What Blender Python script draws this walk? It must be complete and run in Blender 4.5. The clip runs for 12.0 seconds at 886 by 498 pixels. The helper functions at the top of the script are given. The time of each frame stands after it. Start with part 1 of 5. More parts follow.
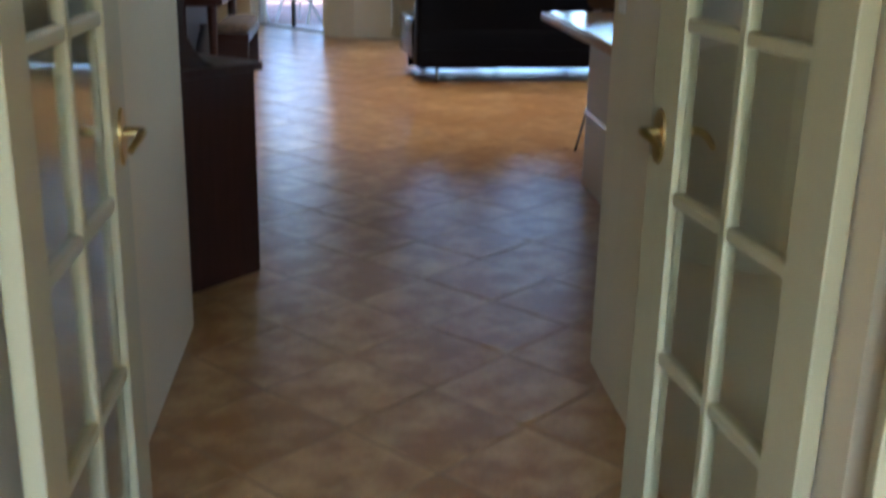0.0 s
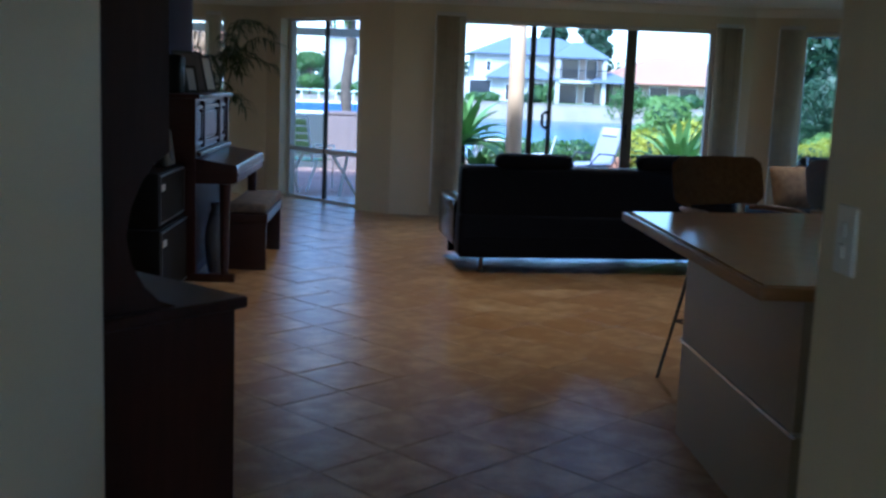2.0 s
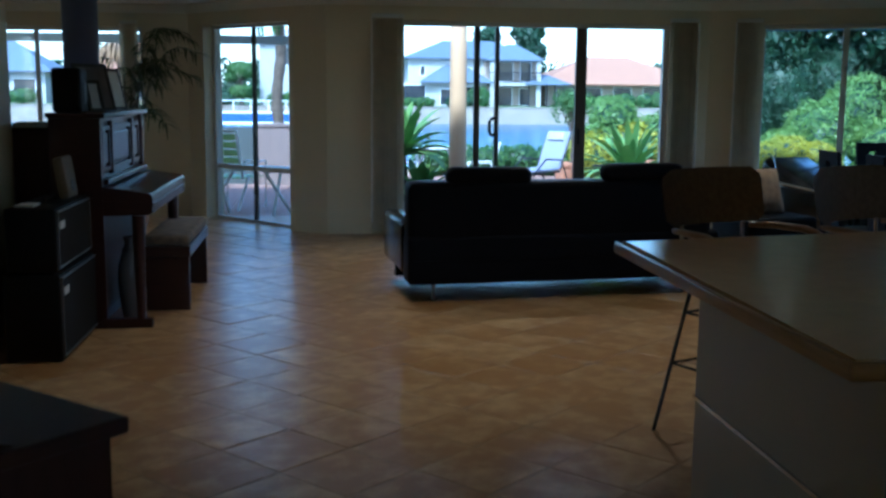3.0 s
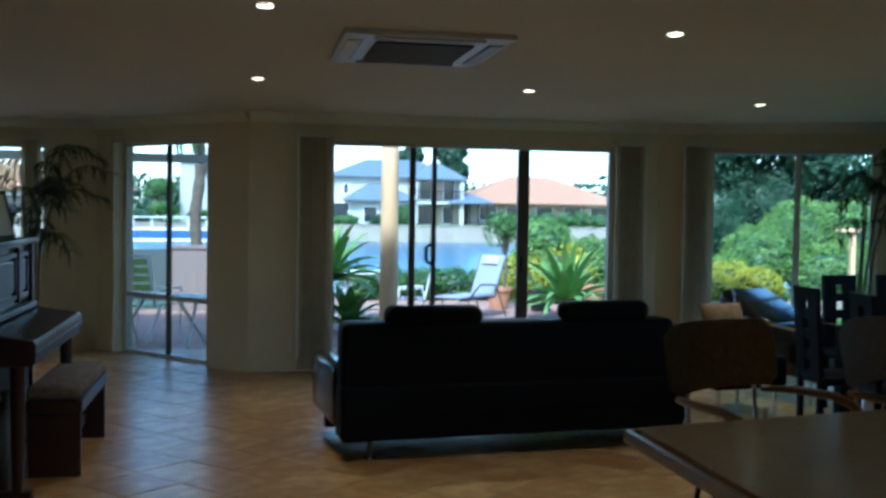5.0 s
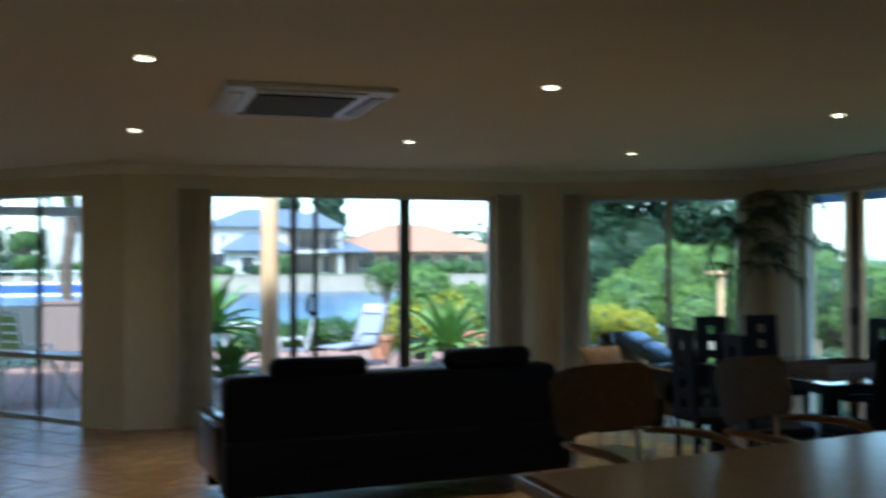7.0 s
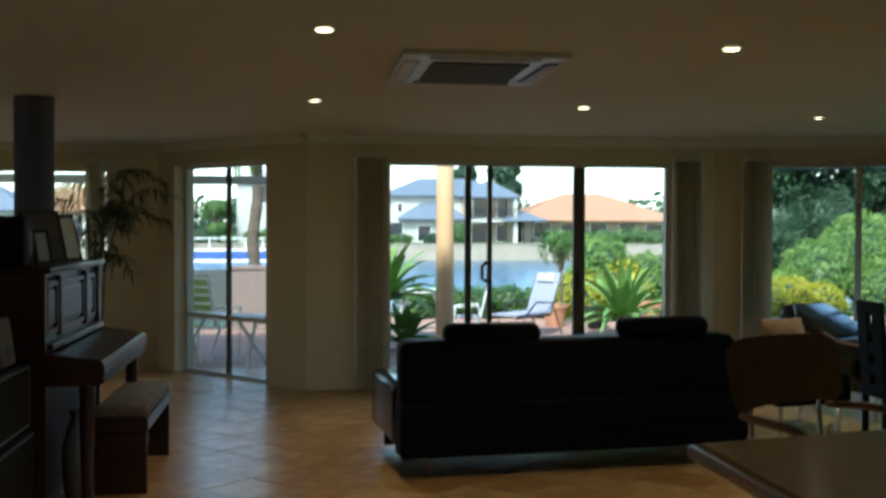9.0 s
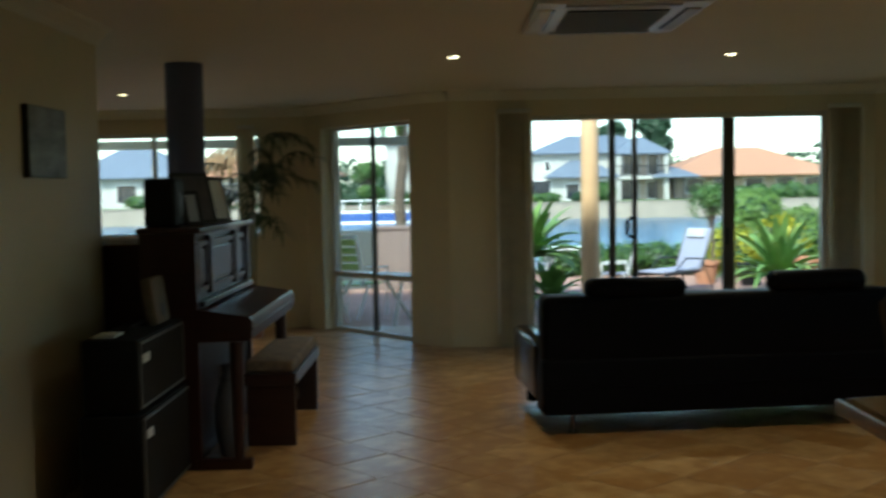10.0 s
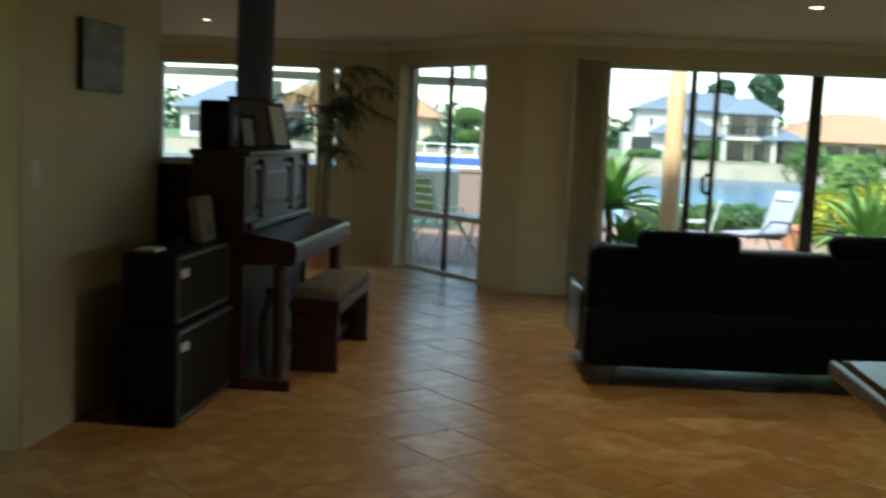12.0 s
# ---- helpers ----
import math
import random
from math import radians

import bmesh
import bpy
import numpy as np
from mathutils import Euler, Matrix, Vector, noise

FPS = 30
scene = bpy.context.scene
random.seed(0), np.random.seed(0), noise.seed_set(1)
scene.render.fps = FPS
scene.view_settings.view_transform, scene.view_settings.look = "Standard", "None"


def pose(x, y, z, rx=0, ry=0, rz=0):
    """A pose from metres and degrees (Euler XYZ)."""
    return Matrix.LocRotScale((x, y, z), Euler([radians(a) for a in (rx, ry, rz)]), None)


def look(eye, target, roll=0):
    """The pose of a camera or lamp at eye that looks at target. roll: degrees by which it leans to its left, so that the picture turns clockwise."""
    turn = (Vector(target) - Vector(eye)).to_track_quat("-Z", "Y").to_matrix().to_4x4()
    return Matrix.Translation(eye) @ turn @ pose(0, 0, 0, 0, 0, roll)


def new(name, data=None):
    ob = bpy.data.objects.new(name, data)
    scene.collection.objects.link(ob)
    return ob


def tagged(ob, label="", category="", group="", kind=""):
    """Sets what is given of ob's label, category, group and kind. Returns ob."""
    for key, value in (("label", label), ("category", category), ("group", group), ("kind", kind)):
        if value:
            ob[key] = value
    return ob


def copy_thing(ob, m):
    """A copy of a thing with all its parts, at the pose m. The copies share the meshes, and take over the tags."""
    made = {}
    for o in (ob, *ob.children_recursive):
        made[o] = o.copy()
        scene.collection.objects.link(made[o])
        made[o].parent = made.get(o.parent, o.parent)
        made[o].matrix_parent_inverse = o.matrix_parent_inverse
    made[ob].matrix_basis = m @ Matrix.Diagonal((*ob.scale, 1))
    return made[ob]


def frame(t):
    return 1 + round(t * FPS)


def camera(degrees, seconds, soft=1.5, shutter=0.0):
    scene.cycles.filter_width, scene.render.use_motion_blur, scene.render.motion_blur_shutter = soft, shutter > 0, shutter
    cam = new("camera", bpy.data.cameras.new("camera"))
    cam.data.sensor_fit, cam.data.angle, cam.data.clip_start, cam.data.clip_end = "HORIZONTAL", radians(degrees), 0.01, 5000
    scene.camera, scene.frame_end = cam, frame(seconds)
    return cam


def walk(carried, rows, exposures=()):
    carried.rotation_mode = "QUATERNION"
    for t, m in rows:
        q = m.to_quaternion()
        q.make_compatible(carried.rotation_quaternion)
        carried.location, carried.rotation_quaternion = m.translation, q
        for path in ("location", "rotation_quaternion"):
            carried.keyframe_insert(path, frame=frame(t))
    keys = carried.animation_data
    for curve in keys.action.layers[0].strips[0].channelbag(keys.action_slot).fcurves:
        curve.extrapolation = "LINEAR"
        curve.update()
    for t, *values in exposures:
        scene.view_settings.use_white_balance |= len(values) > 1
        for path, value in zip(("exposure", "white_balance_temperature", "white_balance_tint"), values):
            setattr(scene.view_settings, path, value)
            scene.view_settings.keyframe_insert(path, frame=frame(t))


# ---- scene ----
cam = camera(46.0, 12.0, soft=2.7, shutter=0.5)
PATH = [
    (0, (-0.071, -0.944, 1.388), (0.103, 0.955, 0.787), 1.3),
    (0.5, (-0.07, -0.719, 1.409), (0.131, 1.228, 0.996), 1.1),
    (1, (-0.089, -0.412, 1.449), (0.121, 1.548, 1.11), -0.4),
    (1.5, (-0.072, -0.043, 1.436), (0.118, 1.925, 1.133), 0.7),
    (2, (-0.05, 0.41, 1.426), (0.06, 2.383, 1.117), 2.3),
    (2.5, (-0.05, 0.884, 1.438), (0.121, 2.854, 1.139), 0.7),
    (2.7, (-0.05, 1.034, 1.434), (0.145, 3.001, 1.13), 0.6),
    (4.3, (-0.093, 2.133, 1.492), (0.215, 4.102, 1.317), -0.1),
    (4.5, (-0.073, 2.159, 1.494), (0.239, 4.129, 1.34), 0.7),
    (5, (-0.056, 2.173, 1.509), (0.316, 4.137, 1.436), 0.9),
    (5.5, (-0.067, 2.159, 1.523), (0.442, 4.092, 1.513), 0.5),
    (6, (-0.065, 2.144, 1.513), (0.689, 3.996, 1.541), 0.1),
    (6.3, (-0.032, 2.148, 1.516), (0.797, 3.968, 1.548), 0.3),
    (6.5, (-0.037, 2.151, 1.517), (0.782, 3.976, 1.551), 0.2),
    (7, (-0.091, 2.155, 1.522), (0.505, 4.064, 1.542), -0.1),
    (7.2, (-0.07, 2.152, 1.529), (0.406, 4.094, 1.564), -0.0),
    (8.8, (-0.082, 2.14, 1.512), (0.218, 4.118, 1.518), -0.1),
    (9, (-0.083, 2.14, 1.508), (0.187, 4.122, 1.469), 0.2),
    (9.5, (-0.08, 2.148, 1.5), (0.095, 4.138, 1.415), -0.1),
    (10, (-0.023, 2.176, 1.481), (-0.038, 4.173, 1.367), -1.0),
    (10.5, (0.135, 2.195, 1.459), (-0.112, 4.174, 1.308), 2.2),
    (11, (0.231, 2.173, 1.436), (-0.129, 4.131, 1.247), 2.4),
    (11.5, (0.237, 2.178, 1.435), (-0.119, 4.138, 1.248), 2.1),
    (12, (0.253, 2.217, 1.437), (0.055, 4.195, 1.219), 2.6),
]
EXPOSURES = [(0, 3.42, 5100, 15), (0.5, 3.4, 4650, 14), (1.0, 2.82, 4450, 16), (1.5, 2.52, 4500, 15), (2.5, 2.08, 4300, 6), (4.5, 1.94, 4450, -3), (5.5, 2.0, 4720, -4), (7.0, 2.08, 5050, 3), (9.0, 1.92, 5750, -3), (9.5, 1.89, 5850, -4), (10.0, 1.8, 5800, -6), (10.5, 1.77, 5750, -6), (11.0, 2.08, 6000, -4), (12, 2.12, 6050, -6)]
walk(cam, [(t, look(eye, target, roll)) for t, eye, target, roll in PATH], EXPOSURES)

# ---- world, sun, exposure ----
world = bpy.data.worlds.new("overcast_sky")
scene.world = world
world.use_nodes = True
wn = world.node_tree.nodes
sky = wn.new("ShaderNodeTexSky")
sky.sky_type, sky.sun_disc = "NISHITA", False
sky.sun_elevation, sky.sun_rotation = radians(48), radians(200)
sky.air_density, sky.dust_density, sky.ozone_density = 1.0, 1.2, 1.0
world.node_tree.links.new(sky.outputs[0], wn["Background"].inputs[0])
wn["Background"].inputs[1].default_value = 0.15
LAMP_W = 12.5
sun = new("sun", bpy.data.lights.new("sun", "SUN"))
sun.data.energy, sun.data.angle, sun.data.color = 2.2, radians(8), (1.0, 0.95, 0.88)
sun.matrix_world = look((-4, -10, 12), (0, 0, 0))

# ---- materials ----


def material(name, color, rough=0.6, metal=0.0, vary=0.12, scale=6.0, bump=0.0, bscale=60.0, color2=None, emit=None, spec=None, stretch=(1, 1, 1), island=0.0, obj=0.0, coat=0.0, thin=0.0):
    m = bpy.data.materials.new(name)
    m.use_nodes = True
    nt = m.node_tree
    n, l = nt.nodes, nt.links
    p = n["Principled BSDF"]
    p.inputs["Roughness"].default_value, p.inputs["Metallic"].default_value = rough, metal
    if spec is not None:
        p.inputs["Specular IOR Level"].default_value = spec
    if coat:
        p.inputs["Coat Weight"].default_value, p.inputs["Coat Roughness"].default_value = coat, 0.08
    tc = n.new("ShaderNodeTexCoord")
    mp = n.new("ShaderNodeMapping")
    mp.inputs["Scale"].default_value = stretch
    l.new(tc.outputs["Object"], mp.inputs[0])
    if obj:
        oi, far = n.new("ShaderNodeObjectInfo"), n.new("ShaderNodeMath")
        far.operation = "MULTIPLY"
        far.inputs[1].default_value = 53.0
        l.new(oi.outputs["Random"], far.inputs[0])
        l.new(far.outputs[0], mp.inputs["Location"])
    big, fine = n.new("ShaderNodeTexNoise"), n.new("ShaderNodeTexNoise")
    big.inputs["Scale"].default_value, big.inputs["Detail"].default_value = scale, 4
    fine.inputs["Scale"].default_value, fine.inputs["Detail"].default_value = scale * 9, 3
    l.new(mp.outputs[0], big.inputs[0])
    l.new(mp.outputs[0], fine.inputs[0])
    mix = n.new("ShaderNodeMix")
    mix.data_type = "RGBA"
    c2 = color2 or tuple(c * (1 - 2 * vary) for c in color)
    mix.inputs[6].default_value, mix.inputs[7].default_value = (*color, 1), (*c2, 1)
    add = n.new("ShaderNodeMath")
    add.operation = "MULTIPLY_ADD"
    add.inputs[1].default_value = 0.35
    l.new(fine.outputs[0], add.inputs[0])
    sub = n.new("ShaderNodeMath")
    sub.operation = "MULTIPLY_ADD"
    sub.inputs[1].default_value, sub.inputs[2].default_value = 1.6, -0.48
    l.new(big.outputs[0], sub.inputs[0])
    l.new(sub.outputs[0], add.inputs[2])
    fac = add.outputs[0]
    for on, kind, out in ((obj, "ShaderNodeObjectInfo", "Random"), (island, "ShaderNodeNewGeometry", "Random Per Island")):
        if on:
            r = n.new(kind)
            k = n.new("ShaderNodeMath")
            k.operation = "MULTIPLY_ADD"
            k.inputs[1].default_value = on
            l.new(r.outputs[out], k.inputs[0])
            l.new(fac, k.inputs[2])
            fac = k.outputs[0]
    cl = n.new("ShaderNodeClamp")
    l.new(fac, cl.inputs[0])
    l.new(cl.outputs[0], mix.inputs[0])
    l.new(mix.outputs[2], p.inputs["Base Color"])
    if bump:
        bn, bt = n.new("ShaderNodeBump"), n.new("ShaderNodeTexNoise")
        bt.inputs["Scale"].default_value, bt.inputs["Detail"].default_value = bscale, 3
        l.new(mp.outputs[0], bt.inputs[0])
        bn.inputs["Strength"].default_value, bn.inputs["Distance"].default_value = bump, 0.01
        l.new(bt.outputs[0], bn.inputs["Height"])
        l.new(bn.outputs[0], p.inputs["Normal"])
    if thin:
        tl, ms = n.new("ShaderNodeBsdfTranslucent"), n.new("ShaderNodeMixShader")
        ms.inputs[0].default_value = thin
        l.new(mix.outputs[2], tl.inputs[0])
        l.new(p.outputs[0], ms.inputs[1])
        l.new(tl.outputs[0], ms.inputs[2])
        l.new(ms.outputs[0], n["Material Output"].inputs[0])
    if emit:
        p.inputs["Emission Color"].default_value, p.inputs["Emission Strength"].default_value = (*emit[:3], 1), emit[3]
    return m


def glass_material(name, tint=(1, 1, 1), power=3.6, low=0.02):
    m = bpy.data.materials.new(name)
    m.use_nodes = True
    n, l = m.node_tree.nodes, m.node_tree.links
    n.remove(n["Principled BSDF"])
    tr, gl, mx, fr = n.new("ShaderNodeBsdfTransparent"), n.new("ShaderNodeBsdfGlossy"), n.new("ShaderNodeMixShader"), n.new("ShaderNodeLayerWeight")
    pw, sc = n.new("ShaderNodeMath"), n.new("ShaderNodeMath")
    pw.operation, sc.operation = "POWER", "MULTIPLY_ADD"
    pw.inputs[1].default_value, sc.inputs[1].default_value, sc.inputs[2].default_value = power, 0.9 - low, low
    l.new(fr.outputs["Facing"], pw.inputs[0])
    l.new(pw.outputs[0], sc.inputs[0])
    tr.inputs[0].default_value = (*tint, 1)
    gl.inputs["Roughness"].default_value = 0.01
    l.new(sc.outputs[0], mx.inputs[0])
    l.new(tr.outputs[0], mx.inputs[1])
    l.new(gl.outputs[0], mx.inputs[2])
    l.new(mx.outputs[0], n["Material Output"].inputs[0])
    return m


M_WALL = material("cream_wall_paint", (0.66, 0.575, 0.385), 0.55, vary=0.05, scale=1.5, bump=0.08, bscale=220)
M_CEIL = material("ceiling_paint", (0.73, 0.70, 0.60), 0.75, vary=0.03, scale=1.0)
M_TRIM = material("cream_gloss_trim", (0.45, 0.41, 0.24), 0.35, vary=0.05, scale=3)
M_TILE = material("terracotta_tile", (0.77, 0.54, 0.26), 0.32, vary=0.1, scale=7.5, color2=(0.33, 0.165, 0.05), bump=0.2, bscale=9, obj=0.26, island=0.26, spec=0.9)
M_GROUT = material("grout", (0.46, 0.29, 0.14), 0.38, vary=0.25, scale=4, spec=0.8)
M_ALU = material("white_aluminium", (0.62, 0.60, 0.55), 0.4, vary=0.04)
M_BRONZE = material("bronze_aluminium", (0.09, 0.075, 0.06), 0.4, 0.3, vary=0.1)
M_GLASS = glass_material("window_glass", (0.96, 0.98, 0.97))
M_BLIND = material("fabric_blind", (0.76, 0.68, 0.51), 0.9, vary=0.08, scale=10, bump=0.1, bscale=400)
M_LEATHER = material("black_leather", (0.004, 0.004, 0.006), 0.5, vary=0.2, scale=12, bump=0.1, bscale=150, spec=0.07)
M_LEATHER2 = material("glossy_black_leather", (0.006, 0.006, 0.008), 0.16, vary=0.2, scale=12, bump=0.06, bscale=60, spec=0.9)
M_CHROME = material("chrome", (0.75, 0.75, 0.75), 0.12, 1.0, vary=0.03)
M_LEG = material("dull_brown_metal", (0.20, 0.16, 0.12), 0.4, 1.0, vary=0.1)
M_BRASS = material("aged_brass", (0.55, 0.40, 0.16), 0.28, 1.0, vary=0.15, scale=30)
M_MAHOG = material("dark_mahogany", (0.040, 0.0115, 0.0075), 0.34, spec=0.32, vary=0.25, scale=4, stretch=(1, 1, 12), bump=0.04, bscale=40, coat=0.14)
M_DESK = material("dark_stained_oak", (0.042, 0.016, 0.010), 0.45, spec=0.25, vary=0.25, scale=4, stretch=(10, 10, 1), bump=0.08, bscale=60)
M_AMP = material("black_vinyl", (0.006, 0.006, 0.006), 0.65, spec=0.2, vary=0.2, scale=20, bump=0.2, bscale=300)
M_GRILLE = material("grille_cloth", (0.020, 0.016, 0.012), 0.85, spec=0.2, vary=0.2, scale=50, bump=0.3, bscale=500)
M_SILVER = material("silver_piping", (0.13, 0.125, 0.12), 0.35, 0.2)
M_COUNTER = material("counter_laminate", (0.66, 0.40, 0.18), 0.2, spec=0.6, vary=0.08, scale=12, bump=0.02)
M_WOODEDGE = material("oak_edge", (0.48, 0.25, 0.08), 0.35, vary=0.2, scale=5, stretch=(1, 12, 12))
M_PANEL = material("counter_panel", (0.47, 0.40, 0.295), 0.45, vary=0.04, scale=2)
M_CANE = material("woven_cane", (0.23, 0.15, 0.065), 0.6, vary=0.25, scale=40, bump=0.5, bscale=260)
M_BENT = material("bent_wood", (0.27, 0.135, 0.045), 0.35, vary=0.2, scale=5)
M_BLACK = material("black_metal", (0.02, 0.02, 0.022), 0.4, 0.5, vary=0.1)
M_TABLEGLASS = glass_material("table_glass", (0.55, 0.62, 0.6), 1.1, 0.08)
# wall paint made yellower: the hall's warm light is in the colour
M_WALLWARM = material("wall_paint_warm_light", (0.64, 0.50, 0.22), 0.55, vary=0.05, scale=1.5, bump=0.08, bscale=220)
M_BARTOP = material("tan_bar_laminate", (0.28, 0.20, 0.115), 0.4, vary=0.08, scale=6)
M_COLUMN = material("grey_painted_column", (0.085, 0.085, 0.15), 0.6, vary=0.06, scale=3)
M_PAVE = material("terracotta_paving", (0.42, 0.25, 0.19), 0.8, vary=0.15, scale=4, bump=0.2, bscale=80, obj=0.3, island=0.4)
M_RENDER = material("cream_render", (0.64, 0.41, 0.22), 0.8, vary=0.06, scale=3, bump=0.2, bscale=120)
M_WHITE = material("white_paint", (0.78, 0.77, 0.74), 0.5, vary=0.05)
M_LEAF = material("green_leaf", (0.15, 0.25, 0.055), 0.45, vary=0.25, scale=0.8, color2=(0.06, 0.13, 0.03), island=0.5, thin=0.35)
M_LEAFLIGHT = material("light_green_leaf", (0.32, 0.45, 0.10), 0.45, vary=0.25, scale=0.7, color2=(0.12, 0.22, 0.05), island=0.5, thin=0.35)
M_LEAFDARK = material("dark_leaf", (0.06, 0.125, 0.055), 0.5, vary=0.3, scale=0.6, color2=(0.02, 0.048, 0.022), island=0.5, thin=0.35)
M_LEAFPALE = material("agave_leaf", (0.36, 0.50, 0.14), 0.4, vary=0.2, scale=3, color2=(0.19, 0.33, 0.09), island=0.5, thin=0.35)
M_YELLOW = material("golden_leaf", (0.58, 0.50, 0.03), 0.5, vary=0.2, scale=2, color2=(0.32, 0.34, 0.03), island=0.6, thin=0.35)
M_PINK = material("pink_petal", (0.62, 0.10, 0.14), 0.5, vary=0.2, scale=5, island=0.4, thin=0.35)
M_BARK = material("bark", (0.15, 0.11, 0.075), 0.9, vary=0.3, scale=12, bump=0.5, bscale=40)
M_CANE2 = material("palm_cane", (0.16, 0.15, 0.07), 0.6, vary=0.3, scale=20)
M_PALM = material("indoor_palm_leaf", (0.07, 0.13, 0.045), 0.45, vary=0.25, scale=5, island=0.4, thin=0.35)
M_TERRA = material("terracotta_pot_clay", (0.48, 0.22, 0.12), 0.75, vary=0.15, scale=8, bump=0.1)
M_WATER = material("canal_water", (0.055, 0.13, 0.205), 0.22, vary=0.2, scale=0.05, bump=1.0, bscale=0.55, stretch=(1, 2.2, 1), spec=0.3)
M_STONE = material("limestone_wall", (0.31, 0.265, 0.205), 0.85, vary=0.15, scale=1.2, bump=0.3, bscale=20)
M_GRASS = material("lawn", (0.10, 0.16, 0.05), 0.9, vary=0.2, scale=0.6, bump=0.4, bscale=60)
M_ROOFBLUE = material("blue_grey_roof_tile", (0.12, 0.145, 0.185), 0.75, vary=0.12, scale=1.5, bump=0.4, bscale=8)
M_ROOFORANGE = material("terracotta_roof_tile", (0.36, 0.185, 0.105), 0.8, vary=0.12, scale=1.5, bump=0.4, bscale=8)
M_HOUSEWALL = material("pale_house_render", (0.40, 0.385, 0.345), 0.8, vary=0.05, scale=0.6)
M_HOUSEBRICK = material("tan_house_brick", (0.42, 0.33, 0.25), 0.85, vary=0.1, scale=1.0)
M_DARKGLASS = material("far_window_glass", (0.03, 0.035, 0.045), 0.12, vary=0.2, scale=0.5)
M_BLUE = material("blue_painted_panel", (0.035, 0.085, 0.28), 0.5, vary=0.1, scale=1)
M_PINKWALL = material("pinkish_render", (0.24, 0.175, 0.15), 0.85, vary=0.08, scale=2, bump=0.2, bscale=90)
M_GREYWALL = material("grey_green_wall", (0.08, 0.092, 0.09), 0.8, vary=0.1, scale=2, bump=0.2, bscale=90)
M_SLING = material("lounger_cushion", (0.27, 0.275, 0.345), 0.9, vary=0.06, scale=6, bump=0.1)
M_PLASTICGREEN = material("green_slat_plastic", (0.33, 0.46, 0.13), 0.5, vary=0.1)
M_GREYPLASTIC = material("grey_plastic", (0.42, 0.42, 0.44), 0.5, vary=0.08)
M_DARKWOODCHAIR = material("black_leatherette", (0.007, 0.007, 0.010), 0.4, spec=0.05, vary=0.2, scale=15, bump=0.08, bscale=200)
M_CUSHION = material("tan_patterned_cushion", (0.36, 0.22, 0.10), 0.9, vary=0.3, scale=18, bump=0.15, color2=(0.18, 0.10, 0.05))
M_TAPESTRY = material("patterned_seat_cloth", (0.24, 0.18, 0.12), 0.9, scale=16, color2=(0.05, 0.045, 0.05), bump=0.15)
M_PICTURE = material("grey_seascape_print", (0.34, 0.38, 0.40), 0.5, scale=5, color2=(0.06, 0.07, 0.08), stretch=(1, 1, 3))
M_PHOTO = material("dark_photo_print", (0.10, 0.08, 0.07), 0.3, scale=9, color2=(0.02, 0.02, 0.025))
M_PAPER = material("white_paper", (0.72, 0.72, 0.70), 0.8, vary=0.04)
M_CREAMBOX = material("cream_card", (0.16, 0.12, 0.078), 0.7, vary=0.12, scale=9)
M_IVORY = material("ivory_keys", (0.66, 0.64, 0.58), 0.3, vary=0.04)
M_VASE = material("white_glaze", (0.10, 0.10, 0.115), 0.25, vary=0.1, scale=6)
M_FRUITR = material("red_fruit", (0.12, 0.02, 0.015), 0.35, vary=0.25, scale=20)
M_FRUITY = material("yellow_fruit", (0.22, 0.12, 0.02), 0.4, vary=0.25, scale=20)
M_FRUITG = material("dark_green_fruit", (0.018, 0.028, 0.010), 0.4, vary=0.25, scale=20)
M_BASKET = material("dark_wicker", (0.05, 0.03, 0.018), 0.7, vary=0.3, scale=40, bump=0.5, bscale=200)
M_PERGOLA = material("pale_verandah_paint", (0.60, 0.61, 0.61), 0.6, vary=0.06)
M_THATCH = material("dry_thatch", (0.34, 0.21, 0.10), 0.9, vary=0.3, scale=8, island=0.5)
M_SOFFIT = material("blue_eave_paint", (0.24, 0.43, 0.90), 0.6, vary=0.05)
M_LAMP = material("lamp_glow", (1, 0.9, 0.7), 0.5, emit=(1.0, 0.84, 0.50, 5.0))

# ---- mesh helpers ----


def bx(bm, x0, y0, z0, x1, y1, z1, bevel=0.0, seg=2):
    r = bmesh.ops.create_cube(bm, size=1.0, matrix=Matrix.LocRotScale(((x0 + x1) / 2, (y0 + y1) / 2, (z0 + z1) / 2), None, (abs(x1 - x0), abs(y1 - y0), abs(z1 - z0))))
    if bevel:
        edges = list({e for v in r["verts"] for e in v.link_edges})
        bmesh.ops.bevel(bm, geom=edges, offset=bevel, segments=seg, affect="EDGES", profile=0.5)
    return bm


def rod(bm, a, b, r0, r1=None, seg=10):
    a, b = Vector(a), Vector(b)
    d = b - a
    m = Matrix.Translation((a + b) / 2) @ d.to_track_quat("Z", "Y").to_matrix().to_4x4()
    bmesh.ops.create_cone(bm, cap_ends=True, segments=seg, radius1=r0, radius2=r0 if r1 is None else r1, depth=d.length, matrix=m)
    return bm


